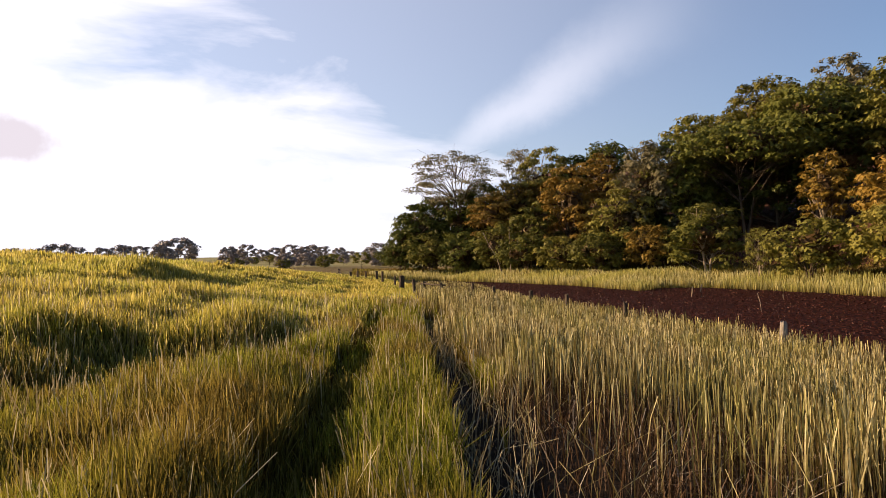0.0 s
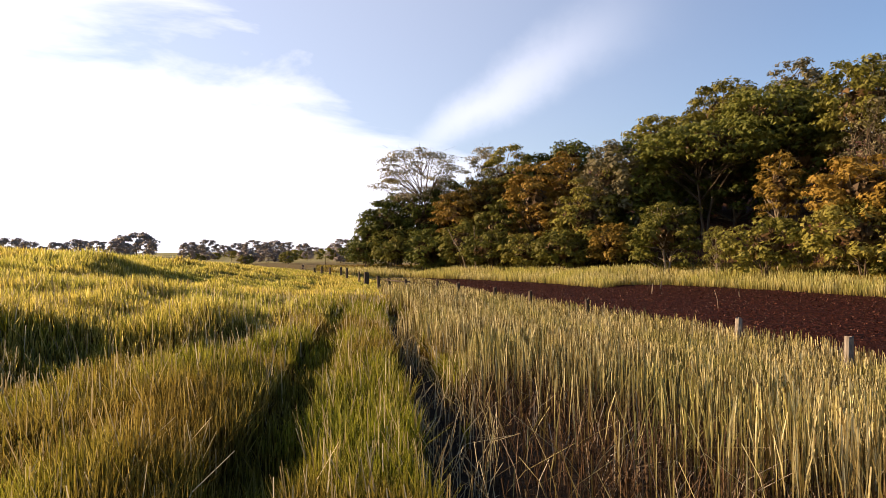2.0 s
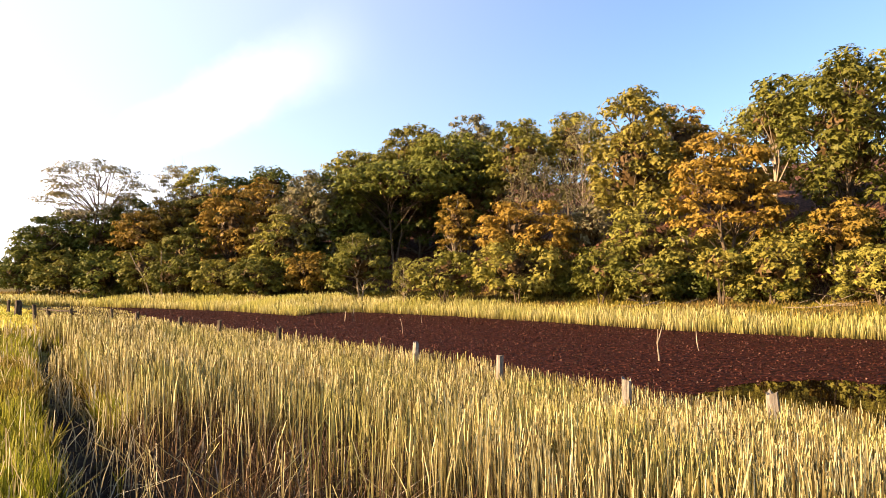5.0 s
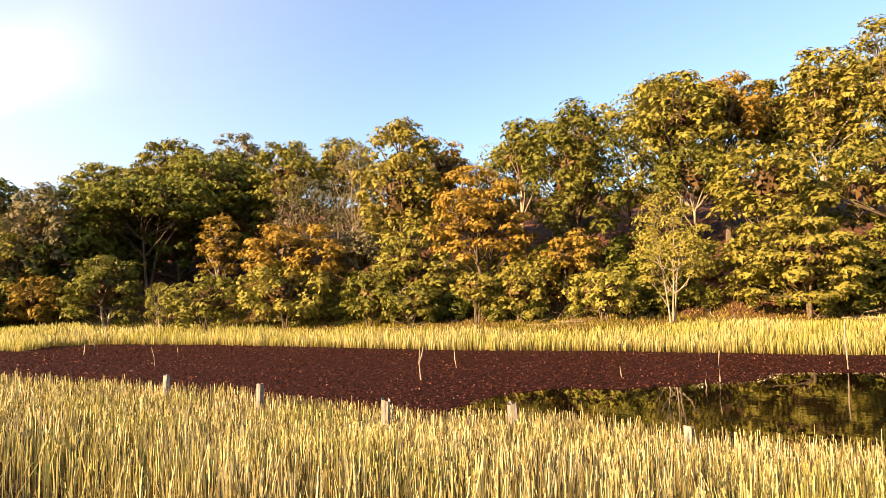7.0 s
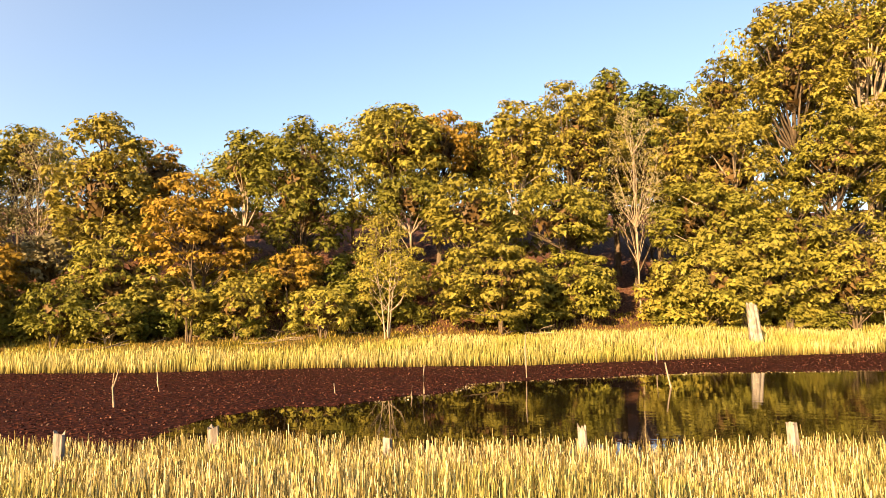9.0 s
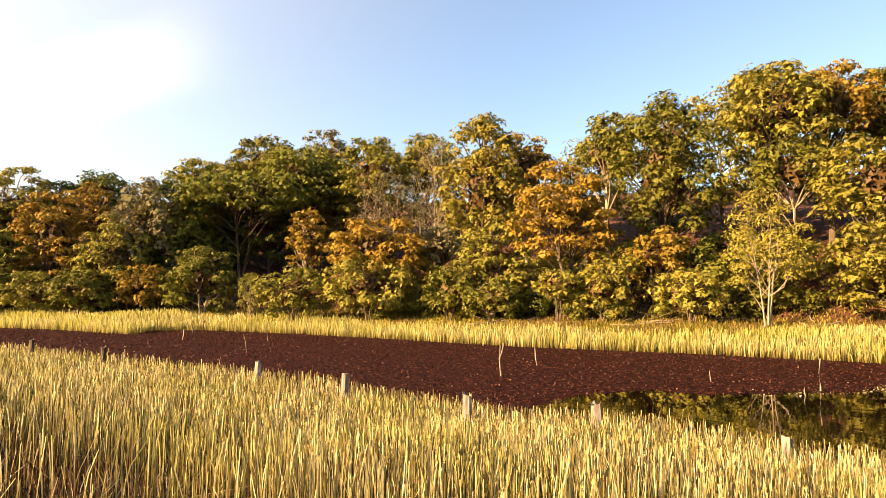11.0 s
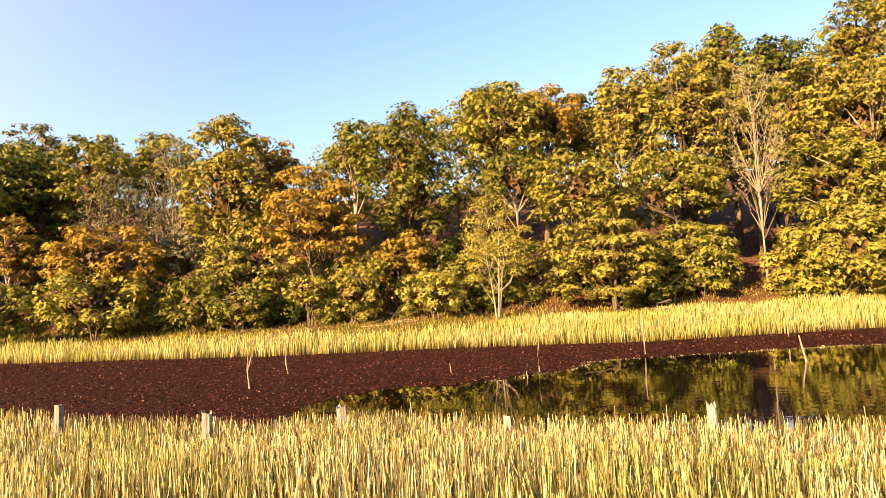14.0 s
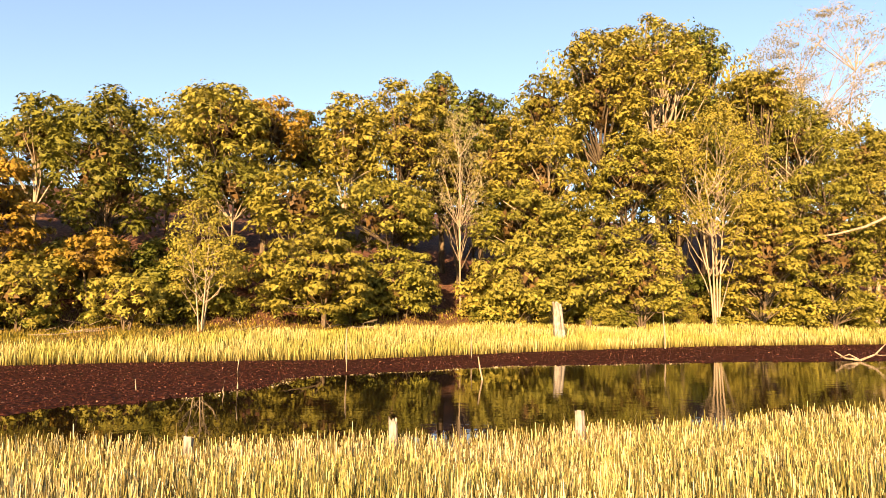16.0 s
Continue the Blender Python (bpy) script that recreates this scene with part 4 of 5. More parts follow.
# trees that can be told apart: form, bearing, metres behind the wood's edge, elevation of the tip and of the crown's foot, half width, tint
WOOD_END = [
    ("layered", -1.7, 2, 5.2, -1.2, 3.0, "green"), ("dome", -3.3, 0, 3.9, -1.4, 2.0, "green"), ("dome", 1.4, 3.5, 5.4, -1.0, 2.8, "green"),
    ("layered", 4.4, 3, 5.4, 2.0, 2.7, "russet"), ("shrub", 4.8, 0, 2.8, -0.8, 2.2, "olive"), ("layered", 8.9, 9, 9.0, 2.5, 3.1, "olive"),
    ("layered", 6.7, 6, 6.8, 2.9, 2.7, "russet"), ("dome", 12.1, 13, 8.7, 4.5, 2.4, "green"), ("dome", 14.4, 17, 9.6, 7.2, 2.4, "green"),
    ("layered", 11.6, 5, 7.5, 1.1, 2.8, "russet"), ("layered", 13.9, 10, 8.3, 3.6, 2.5, "russet"), ("dome", 17.8, 7, 9.2, 1.2, 3.3, "grey"),
    ("layered", 8.3, 2.5, 4.3, -0.3, 2.5, "olive"), ("shrub", 13.6, 0, 1.8, -1.4, 2.9, "olive"), ("shrub", 17.8, 1.5, 2.5, -1.2, 2.2, "russet"),
    ("layered", 22.2, 0.8, 4.4, -0.8, 2.7, "olive"),
]
WOOD_TIP = [
    ("shrub", -3.7, -1, 1.7, -1.4, 2.6, "green"), ("shrub", -1.2, -1.2, 2.0, -1.4, 2.8, "olive"), ("shrub", 1.4, -1, 2.2, -1.4, 2.8, "green"), ("dome", -0.6, 5, 5.2, -1.0, 3.0, "green"),
    ("dome", 3.2, 6, 6.4, 0.0, 3.0, "green"), ("shrub", 7.6, -0.5, 1.9, -1.4, 2.6, "olive"), ("shrub", 10.6, -0.5, 1.6, -1.4, 2.4, "olive"), ("layered", 15.6, 3, 6.0, 0.0, 2.8, "olive"),
    ("dome", 20.2, 9, 9.4, 2.0, 3.2, "green"), ("dome", 23.5, 15, 9.4, 3.0, 3.8, "green"), ("dome", 27.5, 16, 10.2, 3.0, 4.0, "green"), ("dome", 31.8, 17, 11.4, 4.0, 4.0, "green"),
]
SHADY_BAY = [
    ("layered", 22.2, 17, 11.4, 7.4, 3.7, "olive"), ("canopy", 25.2, 12, 10.4, 6.2, 5.3, "green"), ("dome", 27.1, 21, 13.3, 9.2, 3.7, "yellow"),
    ("layered", 32.1, 23, 14.0, 10.2, 3.1, "grey"), ("canopy", 30.3, 15, 12.5, 7.8, 4.2, "green"), ("layered", 36.4, 14, 14.1, 7.7, 3.2, "olive"),
    ("layered", 40.9, 16, 14.4, 9.6, 2.5, "olive"), ("slender", 30.6, 4, 7.5, 2.7, 1.5, "russet"), ("shrub", 29.6, 0, 2.7, -1.6, 2.6, "olive"),
    ("layered", 36.5, 2.6, 6.9, 2.2, 3.3, "orange"), ("shrub", 36.1, 1, 4.0, -1.7, 3.2, "olive"), ("dome", 46.2, 8, 16.1, 4.6, 3.1, "yellow"),
    ("layered", 50.1, 14, 14.0, 9.2, 2.6, "russet"), ("layered", 47.0, 3.2, 6.9, -0.3, 2.6, "olive"), ("shrub", 43.2, 0.8, 3.1, -1.6, 1.9, "olive"),
    ("dome", 42.3, 5.5, 6.5, 2.7, 1.6, "grey"),
]
ORANGE_STRETCH = [
    ("layered", 53.6, 4, 11.6, 3.9, 3.5, "orange"), ("dome", 56.9, 11, 15.7, 10.1, 2.5, "olive"), ("dome", 61.8, 7.5, 16.9, 5.9, 3.3, "olive"),
    ("dome", 69.6, 12, 18.7, 11.4, 3.8, "olive"), ("layered", 73.7, 14.5, 18.2, 12.3, 3.0, "russet"), ("layered", 77.6, 18, 16.8, 11.3, 2.7, "olive"),
    ("dome", 71.3, 8.5, 12.7, 8.4, 2.6, "olive"), ("layered", 60.9, 3.5, 6.3, 2.0, 2.1, "russet"), ("shrub", 63.6, 0.3, 2.9, -1.5, 2.0, "olive"),
    ("shrub", 56.4, 1, 3.4, -1.3, 1.7, "yellow"), ("shrub", 52.7, 0.5, 2.7, 0.0, 1.4, "yellow"), ("shrub", 46.9, 1.2, 1.7, -1.4, 2.0, "olive"),
    ("dome", 76.2, 4.5, 12.2, 5.8, 3.1, "yellow"), ("layered", 79.1, 1.2, 7.1, -1.3, 4.0, "yellow"), ("layered", 84.8, 5.5, 11.4, 5.5, 3.8, "olive"),
    ("layered", 85.4, 3.2, 5.4, -0.5, 2.8, "olive"),
]
LIGHT_STRETCH = [
    ("dome", 80.5, 10.5, 18.6, 10.7, 2.9, "yellow"), ("layered", 85.9, 9, 19.7, 10.5, 4.0, "yellow"), ("dome", 89.3, 15, 20.7, 16.5, 1.7, "green"),
    ("dome", 92.8, 15, 18.9, 15.3, 2.6, "green"), ("layered", 95.0, 7.5, 16.3, 9.9, 3.3, "yellow"), ("layered", 96.8, 4.5, 11.0, 5.0, 3.8, "olive"),
    ("dome", 96.1, 1.4, 6.3, -1.9, 3.3, "olive"), ("layered", 98.1, 13, 20.0, 15.2, 2.2, "yellow"), ("layered", 102.1, 3, 9.2, 2.4, 2.8, "olive"),
]
TALL_STRETCH = [
    ("dome", 103.4, 8, 23.2, 14.1, 4.1, "yellow"), ("layered", 108.3, 9.5, 23.4, 16.6, 4.8, "olive"), ("dome", 111.7, 14, 22.6, 18.9, 2.9, "green"),
    ("layered", 115.7, 6.5, 19.0, 15.1, 3.5, "yellow"), ("layered", 105.7, 4.5, 15.5, 8.2, 3.4, "olive"), ("dome", 109.5, 5, 15.7, 10.9, 2.4, "yellow"),
    ("layered", 98.1, 5, 16.1, 7.4, 3.7, "yellow"), ("dome", 98.8, 1.8, 8.2, -1.3, 3.5, "olive"), ("shrub", 106.5, 1, 7.1, -1.0, 3.6, "olive"),
    ("layered", 115.6, 2.2, 10.0, 0.2, 3.3, "yellow"), ("layered", 120.6, 2.4, 10.8, -0.4, 3.9, "olive"), ("layered", 123.1, 6.5, 13.6, 8.9, 3.5, "yellow"),
    ("layered", 125.3, 4, 12.4, -0.3, 3.3, "olive"), ("layered", 118.4, 9, 15.2, 11.1, 3.4, "olive"), ("dome", 109.5, 13, 19.5, 8.0, 4.2, "green"),
    ("dome", 90.8, 12, 17.4, 8.0, 3.6, "green"), ("dome", 114.5, 12, 18.0, 8.0, 3.6, "green"),
]
# thin and pale trees among them: form, bearing, metres behind the edge, tip's elevation, tint, width, pale bark
THIN = [
    ("umbrella", 1.2, 4, 8.9, "grey", 1.2, False), ("umbrella", 7.0, 10, 9.0, "grey", 0.6, False), ("pale", 26.1, -0.5, 1.8, "olive", 0.9, True),
    ("bare", 37.6, 9, 10.8, "grey", 1.0, False), ("bare", 42.0, 10, 13.6, "grey", 0.7, True), ("pale", 69.1, 0.2, 8.6, "yellow", 0.95, True),
    ("bare", 91.0, 6, 17.2, "grey", 0.55, True), ("pale_tall", 112.3, 2.4, 16.5, "yellow", 0.8, True), ("pale_tall", 117.5, 8, 17.0, "olive", 0.9, True),
    ("feathery", 120.8, 13, 21.9, "grey", 0.8, True), ("feathery", 117.3, 13, 20.6, "grey", 0.6, True),
]


def tint_for(b, rng, row):
    roll = rng.random()
    if b < 32:
        return "olive" if roll < 0.5 else ("russet" if roll < 0.75 else "green")
    return "yellow" if roll < 0.18 else ("olive" if roll < 0.85 else "green")


def stand(form, bearing, back, top_el, foot_el, rad, tint, seed):
    d = edge(bearing) + back
    x, y, _ = at(bearing, d, 0)
    z = float(height(x, y))
    top, foot = (EYE + d * math.tan(radians(e)) - z for e in (top_el, foot_el))
    ob = new("shrub" if form == "shrub" else "tree")
    ob.matrix_world = pose(x, y, z - 0.05)
    wood_mesh, crown_mesh = grow(form, seed, top, foot - (0 if form == "canopy" else 0.13 * (top - foot)), rad * 1.1, 0.7 if back > 9 else 1.0)
    part("trunk", wood_mesh, ob, mat=M_PALE_BARK if seed % 5 == 0 else M_BARK)
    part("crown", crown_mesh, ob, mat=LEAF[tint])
    tagged(ob, TINT_WORDS[tint] + " " + FORM_WORDS[form] + (" at the wood's edge" if back < 3 else " on the wooded slope"),
           "shrub" if form == "shrub" else "tree", "shrubs along the wood" if form == "shrub" else "trees of the wood")


def make_wood():
    known = WOOD_END + WOOD_TIP + SHADY_BAY + ORANGE_STRETCH + LIGHT_STRETCH + TALL_STRETCH
    for i, row in enumerate(known):
        stand(*row, 300 + i)
    for form, b, back, el, tint, width, pale in THIN:
        d = edge(b) + back
        plant(form, b, d, EYE + d * math.tan(radians(el)), tint, width, pale=pale)
    rows = [  # metres behind the edge, spacing, height range, form
        (4, 21.0, 5.0, None, "rear"),
        (8, 2.6, 2.5, (0.8, 2.2), "bush"),
        (9, 8.5, 3.6, (1.8, 4.0), "bush"),
        (10, 4.6, 3.4, (2.0, 4.2), "bush"),
    ]
    for row, back, gap, tall, form in rows:
        rng = np.random.default_rng(77 + row)
        b, stop = {8: (6.0, 124), 9: (2.0, 124), 10: (2.0, 124)}.get(row, (4.4, 127))
        while b < stop:
            d = edge(b) + back + rng.uniform(-1.4, 1.4)
            z = float(height(d * math.sin(radians(b)), d * math.cos(radians(b))))
            limit = sky_top(b, d)
            top = min(z + rng.uniform(*tall), limit - 0.8) if tall else limit - rng.uniform(1.0, 2.6)
            recess = any(lo < b < hi for lo, hi in ((21, 35), (72.3, 75.2), (86.5, 92.5)))  # open under the crowns
            if not (recess and row > 5) and top - z > (0.6 if form == "bush" else 1.2):
                width = rng.uniform(0.85, 1.2) * min(1.0, 11 / (top - z))
                plant(form, b, d, top, tint_for(b, rng, row), width,
                      where="at the wood's edge" if row == 8 else "on the wooded slope",
                      group="shrubs along the wood" if form == "bush" else "trees of the wood")
            b += math.degrees(gap * rng.uniform(0.75, 1.3) / d)


make_wood()

# far trees over the crest of the meadow: bearing, tip's elevation
FAR_TREES = [(-38, 1.1), (-36, 1.3), (-34, 1.2), (-32.4, 1.2), (-30.9, 1.5), (-29.6, 1.25), (-28.0, 1.2), (-26.4, 1.4), (-25.2, 1.3), (-23.6, 1.35), (-22.4, 1.95), (-21.5, 1.3),
             (-18.5, 1.2), (-17.7, 0.95), (-16.9, 1.35), (-15.7, 0.9), (-14.5, 1.05), (-13.4, 1.3), (-12.4, 1.0), (-11.6, 1.25), (-10.5, 1.1), (-9.2, 1.0), (-8.2, 0.65), (-5.7, 1.35), (-6.4, 1.0), (-4.6, 0.9)]


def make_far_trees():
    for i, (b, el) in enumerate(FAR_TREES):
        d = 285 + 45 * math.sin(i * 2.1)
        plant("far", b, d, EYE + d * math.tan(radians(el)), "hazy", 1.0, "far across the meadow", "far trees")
    rng = np.random.default_rng(3)
    for i in range(34):
        b, d = rng.uniform(-20, -3.5), rng.uniform(80, 230)
        z = float(height(d * math.sin(radians(b)), d * math.cos(radians(b))))
        plant("far", b, d, z + rng.uniform(1.2, 2.8), ("hazy", "olive")[i % 2], 1.1, "in the far pasture", "far shrubs")


make_far_trees()

# ------------------------------------------------------------------ fence posts, stakes, dead wood


def post_mesh(seed, r, tall, split=0.0, mat=None):
    rng = np.random.default_rng(seed)
    verts, faces, sides, rings = [], [], 9, 6
    wob = rng.uniform(0.82, 1.15, sides)
    for k in range(rings):
        f = k / (rings - 1)
        for s in range(sides):
            a = 2 * math.pi * s / sides
            q = r * wob[s] * (1.08 - 0.16 * f) * (1 + 0.05 * rng.normal())
            chip = (split * rng.random() + 0.02 * rng.random()) if k == rings - 1 else 0
            verts.append((math.cos(a) * q, math.sin(a) * q, -0.35 + (tall + 0.35) * f - chip))
    for k in range(rings - 1):
        for s in range(sides):
            a, b = k * sides + s, k * sides + (s + 1) % sides
            faces.append((a, b, b + sides, a + sides))
    verts.append((0, 0, tall - 0.05 - split * 0.5))
    top = len(verts) - 1
    for s in range(sides):
        a, b = (rings - 1) * sides + s, (rings - 1) * sides + (s + 1) % sides
        faces.append((a, b, top))
    return mesh_of("post", verts, faces, [mat or M_POST])


# spot, tip height, thickness, lean in degrees
POSTS = [(-10.5, 65.0, 1.5, 0.13, 3), (-8.5, 59.4, 1.3, 0.10, -8), (-7.8, 58.9, 1.35, 0.10, 6), (-7.0, 58.3, 1.35, 0.10, -2), (-5.9, 57.6, 1.35, 0.11, 2), (-5.2, 55.3, 1.35, 0.11, 0),
         (-3.6, 48.1, 1.2, 0.10, 0), (-3.0, 46.4, 1.2, 0.20, 2), (-1.8, 40.2, 1.15, 0.10, -4), (-1.1, 37.2, 1.1, 0.10, 0), (-0.1, 35.2, 1.1, 0.09, 3), (1.5, 34.4, 1.1, 0.09, -3),
         (2.4, 30.7, 1.1, 0.11, 2), (3.5, 26.2, 1.1, 0.09, -2), (4.5, 23.9, 1.08, 0.08, 1), (5.5, 19.9, 1.1, 0.075, 0), (6.85, 13.4, 1.1, 0.07, 4),
         (7.1, 10.4, 1.1, 0.07, -2), (7.2, 7.25, 1.1, 0.075, 0), (8.0, 5.45, 1.1, 0.085, 5), (8.25, 3.1, 0.97, 0.075, -4), (9.0, 0.7, 1.1, 0.06, -2), (9.8, -1.9, 1.1, 0.07, -3)]


def make_posts():
    for i, (x, y, top, r, lean) in enumerate(POSTS):
        z = float(height(x, y))
        ob = new("fence_post", post_mesh(100 + i, r, top - z, 0.05 if i % 3 else 0.12, M_BACKLIT_POST if y > 18 else M_POST))
        ob.matrix_world = pose(x, y, z, 0, lean, i * 47)
        tagged(ob, "weathered grey wooden fence post in the reeds" if y < 30 else "weathered far-meadow fence post, coloured dark as if backlit", "fence post", "fence posts along the pond")


make_posts()


def stick(name, x, y, top, r, lean, label, seed, fork=False, mat=None, bow=0.03):
    rng = np.random.default_rng(seed)
    z = min(float(height(x, y)), 0.0) if inside(np.array(x), np.array(y), POND) else float(height(x, y))
    verts, faces = [], []
    tall = top - z
    dx, dy = math.tan(radians(lean)) * -math.cos(math.atan2(x, y)), math.tan(radians(lean)) * math.sin(math.atan2(x, y))
    pts = [(dx * -k * tall + rng.normal(0, bow) * (0 < k < 1), dy * -k * tall + rng.normal(0, bow) * (0 < k < 1), k * tall) for k in (0, 0.25, 0.5, 0.75, 1.0)]
    tube(verts, faces, pts, [r * 0.9, r * 0.8, r * 0.72, r * 0.6, r * 0.45], 7)
    if fork:
        p = Vector(pts[3])
        tube(verts, faces, [p, p + Vector((0.05, -0.05, 0.12 * tall)), p + Vector((0.10, -0.10, 0.3 * tall))], [r * 0.7, r * 0.55, r * 0.35], 6)
    ob = new(name, mesh_of(name, verts, faces, [mat or M_STICK], True))
    ob.location = (x, y, z)
    return tagged(ob, label, "stick", "sticks in the pond")


def make_sticks():
    s = "bleached bare stick standing in the pond"
    stick("stake", 15.6, 14.2, 0.98, 0.045, -1, "forked bleached stick standing in the floating weed", 1, True)
    stick("stake", 19.0, 15.4, 0.70, 0.035, -6, "thin leaning stick in the floating weed", 2)
    stick("stake", 14.1, 35.4, 0.75, 0.05, 0, "thin upright stick in the floating weed", 3)
    stick("stake", 13.6, 35.5, 0.62, 0.05, 1, "thin upright stick in the floating weed", 4)
    stick("stake", 17.1, 32.7, 0.54, 0.04, 0, "short twig in the floating weed", 5)
    stick("stake", 20.2, 6.4, 0.92, 0.035, -1, s, 6)
    stick("stake", 18.9, 6.4, 0.42, 0.025, 0, "short thin stick in the open water", 7)
    stick("stake", 25.7, 4.0, 1.70, 0.045, 0, "tall thin pale pole standing in the pond", 8)
    stick("stake", 23.3, -1.3, 0.82, 0.05, -10, "leaning pale stick standing in the open water", 9, bow=0.02)
    stick("stake", 31.9, -1.1, 1.30, 0.05, 0, "thin pale pole at the weed's far edge", 10)
    stick("stake", 42.4, -14.0, 2.45, 0.07, -2, "pale crooked pole in the bank reeds", 11)
    stick("stake", 19.6, 9.3, 0.36, 0.03, 0, "short broken stick in the floating weed", 12)
    stick("stake", 13.0, 26.5, 0.8, 0.02, -8, "thin twig standing in the floating weed", 13)
    # broken trunk on the far bank
    rng = np.random.default_rng(9)
    b, d = 99.7, 43.2
    x, y = d * math.sin(radians(b)), d * math.cos(radians(b))
    z = float(height(x, y))
    verts, faces, sides = [], [], 14
    wob = rng.uniform(0.8, 1.2, sides)
    tall = 3.15 - z
    for k, f in enumerate((-0.1, 0.0, 0.2, 0.45, 0.7, 0.9, 1.0)):
        for t in range(sides):
            a = 2 * math.pi * t / sides
            q = 0.35 * wob[t] * (1.15 - 0.4 * max(f, 0)) * (1 + 0.05 * rng.normal())
            chip = rng.uniform(0, 0.45) if f == 1.0 else 0
            verts.append((math.cos(a) * q, math.sin(a) * q + 0.25 * f, tall * f - chip))
    for k in range(6):
        for t in range(sides):
            a, c = k * sides + t, k * sides + (t + 1) % sides
            faces.append((a, c, c + sides, a + sides))
    verts.append((0, 0.25, tall - 0.6))
    for t in range(sides):
        faces.append((6 * sides + t, 6 * sides + (t + 1) % sides, len(verts) - 1))
    ob = new("tree_stump", mesh_of("tree_stump", verts, faces, [M_POST]))
    ob.location = (x, y, z)
    tagged(ob, "tall broken bleached tree stump on the far bank", "stump")
    # branching driftwood at the weed's edge
    verts, faces = [], []
    tube(verts, faces, [(0, 1.1, 0.5), (0.1, 0.5, 0.15), (0.2, -0.3, 0.05), (0.1, -1.0, 0.35), (0, -1.5, 0.9)], [0.03, 0.05, 0.07, 0.05, 0.02], 7)
    tube(verts, faces, [(0.2, -0.3, 0.05), (0.1, 0.3, 0.35), (0, 0.8, 0.2)], [0.05, 0.035, 0.015], 6)
    tube(verts, faces, [(0.1, -1.0, 0.35), (0.2, -1.3, 0.3), (0.1, -1.9, 0.35)], [0.04, 0.03, 0.012], 6)
    ob = new("driftwood", mesh_of("driftwood", verts, faces, [M_STICK], True))
    ob.location = (33.2, -20.5, 0.0)
    tagged(ob, "branching bleached driftwood lying in the shallow water", "driftwood")


make_sticks()


def world_tube(name, parent, pts, radii, mat, label, sides=7):
    """A limb that belongs to a standing tree, given by its places in the world."""
    bpy.context.view_layer.update()
    back = parent.matrix_world.inverted()
    verts, faces = [], []
    tube(verts, faces, pts, radii, sides)
    me = mesh_of(name, [back @ Vector(v) for v in verts], faces, [mat], True)
    ob = new(name, me)
    ob.parent = parent
    ob["label"] = label


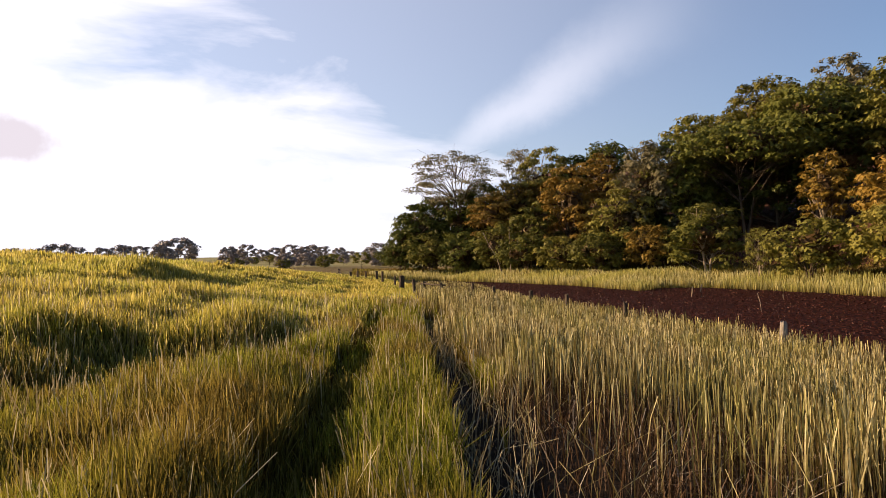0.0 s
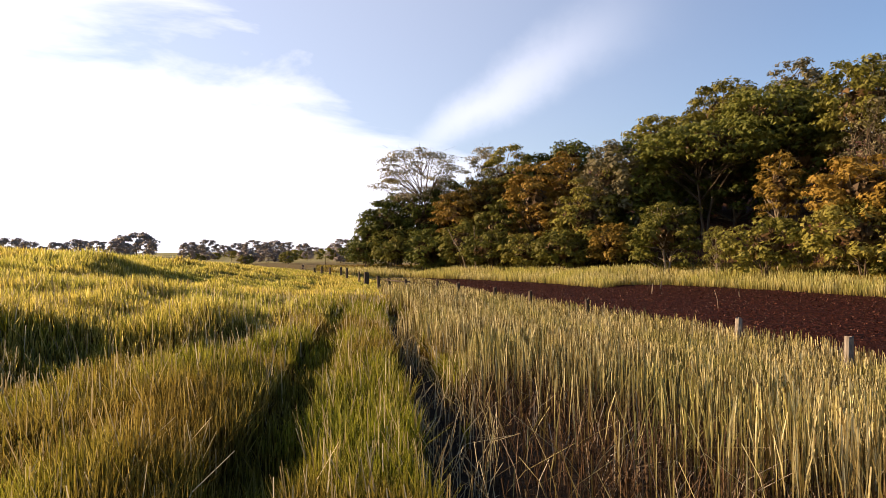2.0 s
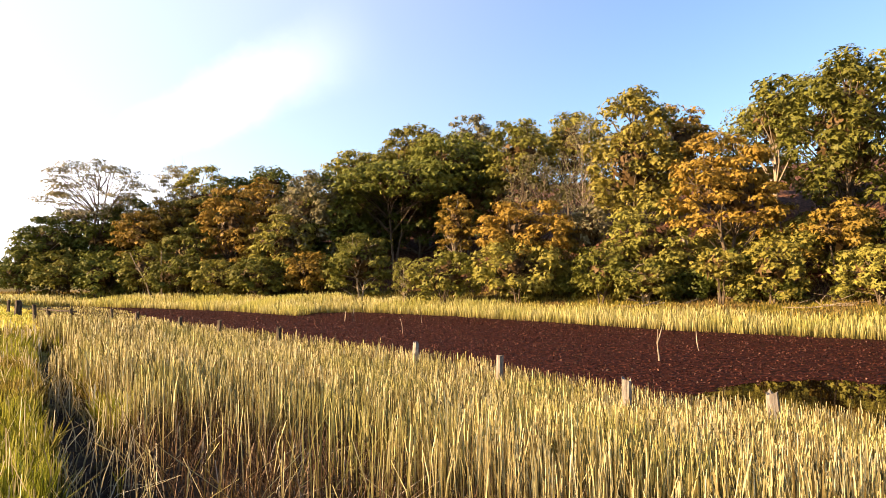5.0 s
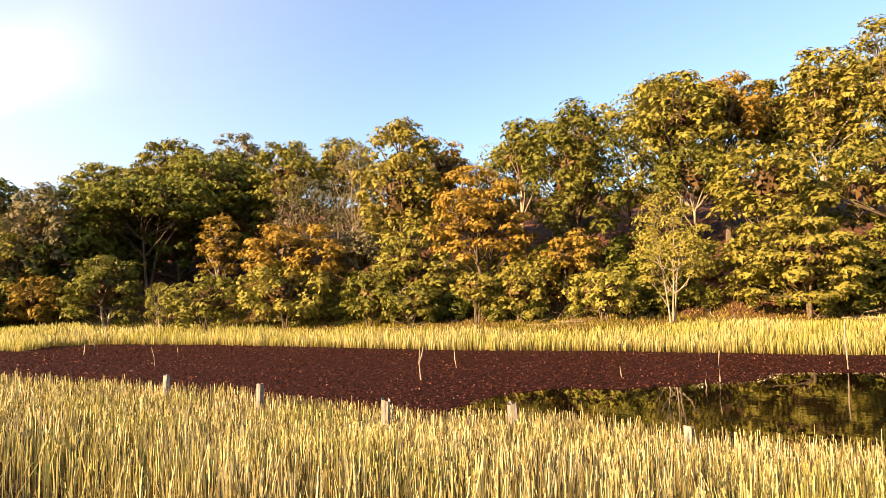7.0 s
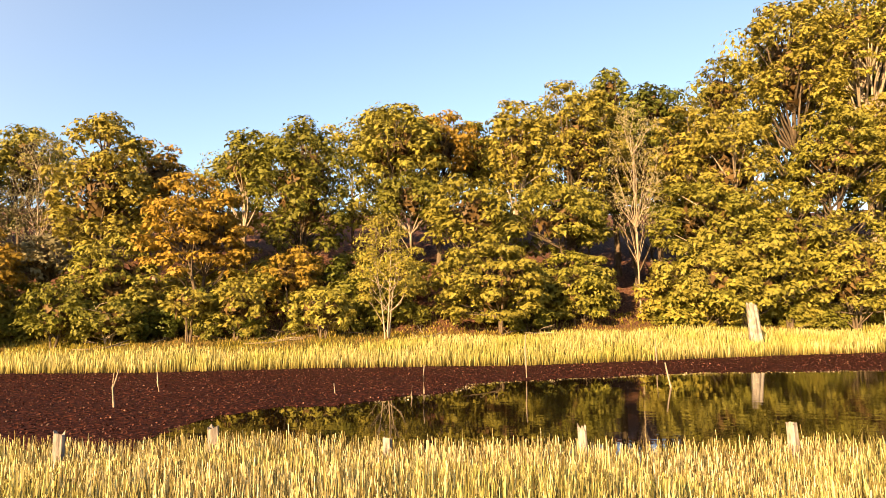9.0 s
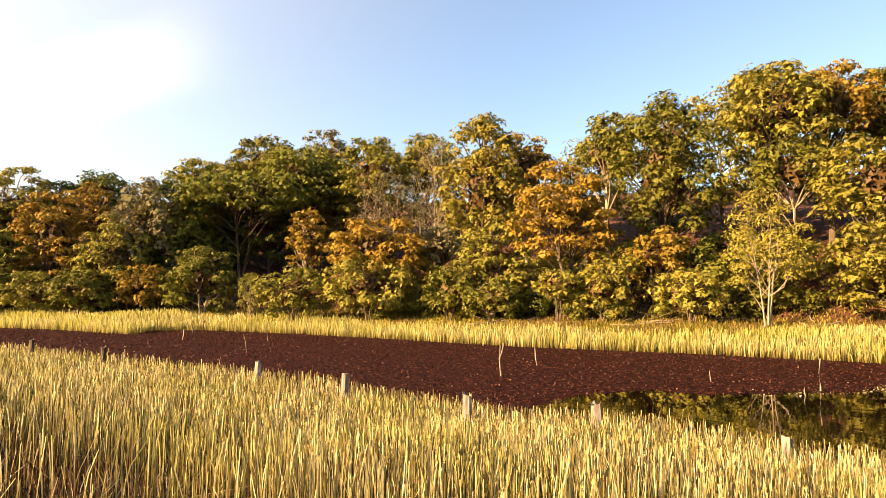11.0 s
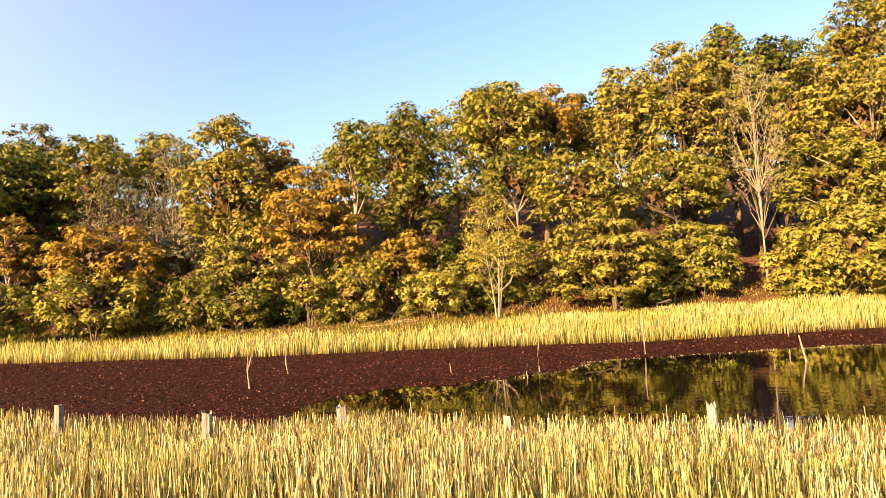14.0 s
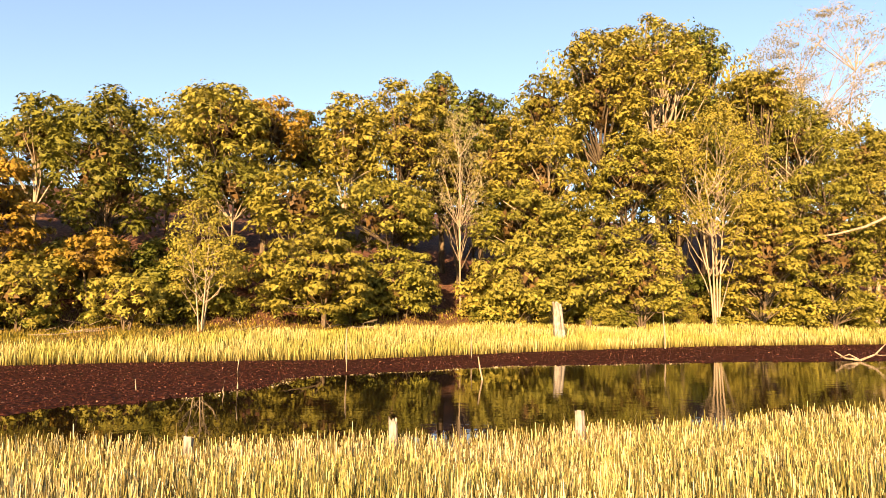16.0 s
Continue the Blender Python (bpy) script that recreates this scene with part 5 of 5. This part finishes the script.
def make_dead_wood():
    rng = np.random.default_rng(41)
    # a long bare limb that reaches out of the crowns
    d = 64.0
    ob = plant("bare", 126.5, d, EYE + d * math.tan(radians(13)), "yellow", 0.8, pale=True)
    world_tube("dead_limb", ob, [at(126.5, d, 9.2), at(124.6, d - 0.8, 10.4), at(122.8, d - 1.4, 9.4), at(121, d - 1.6, 8.9), at(118.6, d - 1.8, 8.6)],
               [0.17, 0.15, 0.12, 0.09, 0.04], M_STICK, "long bare pale dead limb")
    # two thin trunks leaning over the reeds at the wood's end
    for b0, b1, tall, r in ((5.3, 3.6, 4.3, 0.075), (6.0, 5.9, 4.4, 0.07)):
        d = edge(b0) - 1.6
        x, y, z = at(b0, d, 0)
        z = float(height(x, y))
        tx, ty, _ = at(b1, d, 0)
        verts, faces = [], []
        tube(verts, faces, [(0, 0, -0.2), ((tx - x) * 0.3, (ty - y) * 0.3, tall * 0.4), ((tx - x) * 0.75, (ty - y) * 0.75, tall * 0.75), (tx - x, ty - y, tall)], [r, r * 0.85, r * 0.6, r * 0.3], 7)
        tube(verts, faces, [((tx - x) * 0.5, (ty - y) * 0.5, tall * 0.55), ((tx - x) * 0.5 + 0.7, (ty - y) * 0.5, tall * 0.7), ((tx - x) * 0.5 + 1.0, (ty - y) * 0.5, tall * 0.9)], [r * 0.5, r * 0.35, r * 0.15], 6)
        ob = new("dead_trunk", mesh_of("dead_trunk", verts, faces, [M_PALE_BARK], True))
        ob.location = (x, y, z)
        tagged(ob, "thin pale leaning dead trunk at the edge of the wood", "dead tree", "leaning trunks")
    # fallen branches on the leaf litter below the wood
    for i in range(26):
        b = rng.uniform(40, 118)
        d = edge(b) - rng.uniform(-2.5, 1.2)
        x, y, _ = at(b, d, 0)
        a, n = rng.uniform(0, math.pi), rng.uniform(0.6, 2.0)
        verts, faces = [], []
        pts = []
        for k in (-1, -0.4, 0.3, 1):
            px, py = math.cos(a) * n * k + rng.normal(0, 0.06), math.sin(a) * n * k + rng.normal(0, 0.06)
            pts.append((px, py, float(height(x + px, y + py)) - float(height(x, y)) + 0.05 + 0.10 * abs(rng.normal())))
        tube(verts, faces, pts, [0.05, 0.045, 0.035, 0.015], 5)
        p = Vector(pts[2])
        tube(verts, faces, [p, p + Vector((rng.normal(0, 0.3), rng.normal(0, 0.3), 0.25)), p + Vector((rng.normal(0, 0.5), rng.normal(0, 0.5), 0.5))], [0.025, 0.018, 0.008], 4)
        ob = new("fallen_branch", mesh_of("fallen_branch", verts, faces, [M_STICK if i % 3 else M_BARK], True))
        ob.location = (x, y, float(height(x, y)))
        tagged(ob, "dry fallen branch lying on the bank below the wood", "branch", "fallen branches")


def make_rails():
    for (ax, ay, az), (bx, by, bz), r in (((-1.3, 37.5, 0.98), (0.1, 35.0, 0.95), 0.045), ((-10.5, 64.9, 1.25), (-9.0, 62.0, 0.25), 0.06)):
        verts, faces = [], []
        mx, my, mz = (ax + bx) / 2, (ay + by) / 2, (az + bz) / 2 - 0.03
        tube(verts, faces, [(ax, ay, az), (mx, my, mz), (bx, by, bz)], [r, r * 0.95, r * 0.85], 7)
        ob = new("fence_rail", mesh_of("fence_rail", [Vector(v) - Vector((mx, my, mz)) for v in verts], faces, [M_BACKLIT_POST], True))
        ob.location = (mx, my, mz)
        tagged(ob, "old dark wooden rail fixed to the fence posts", "fence rail", "fence rails")


make_dead_wood()
make_rails()
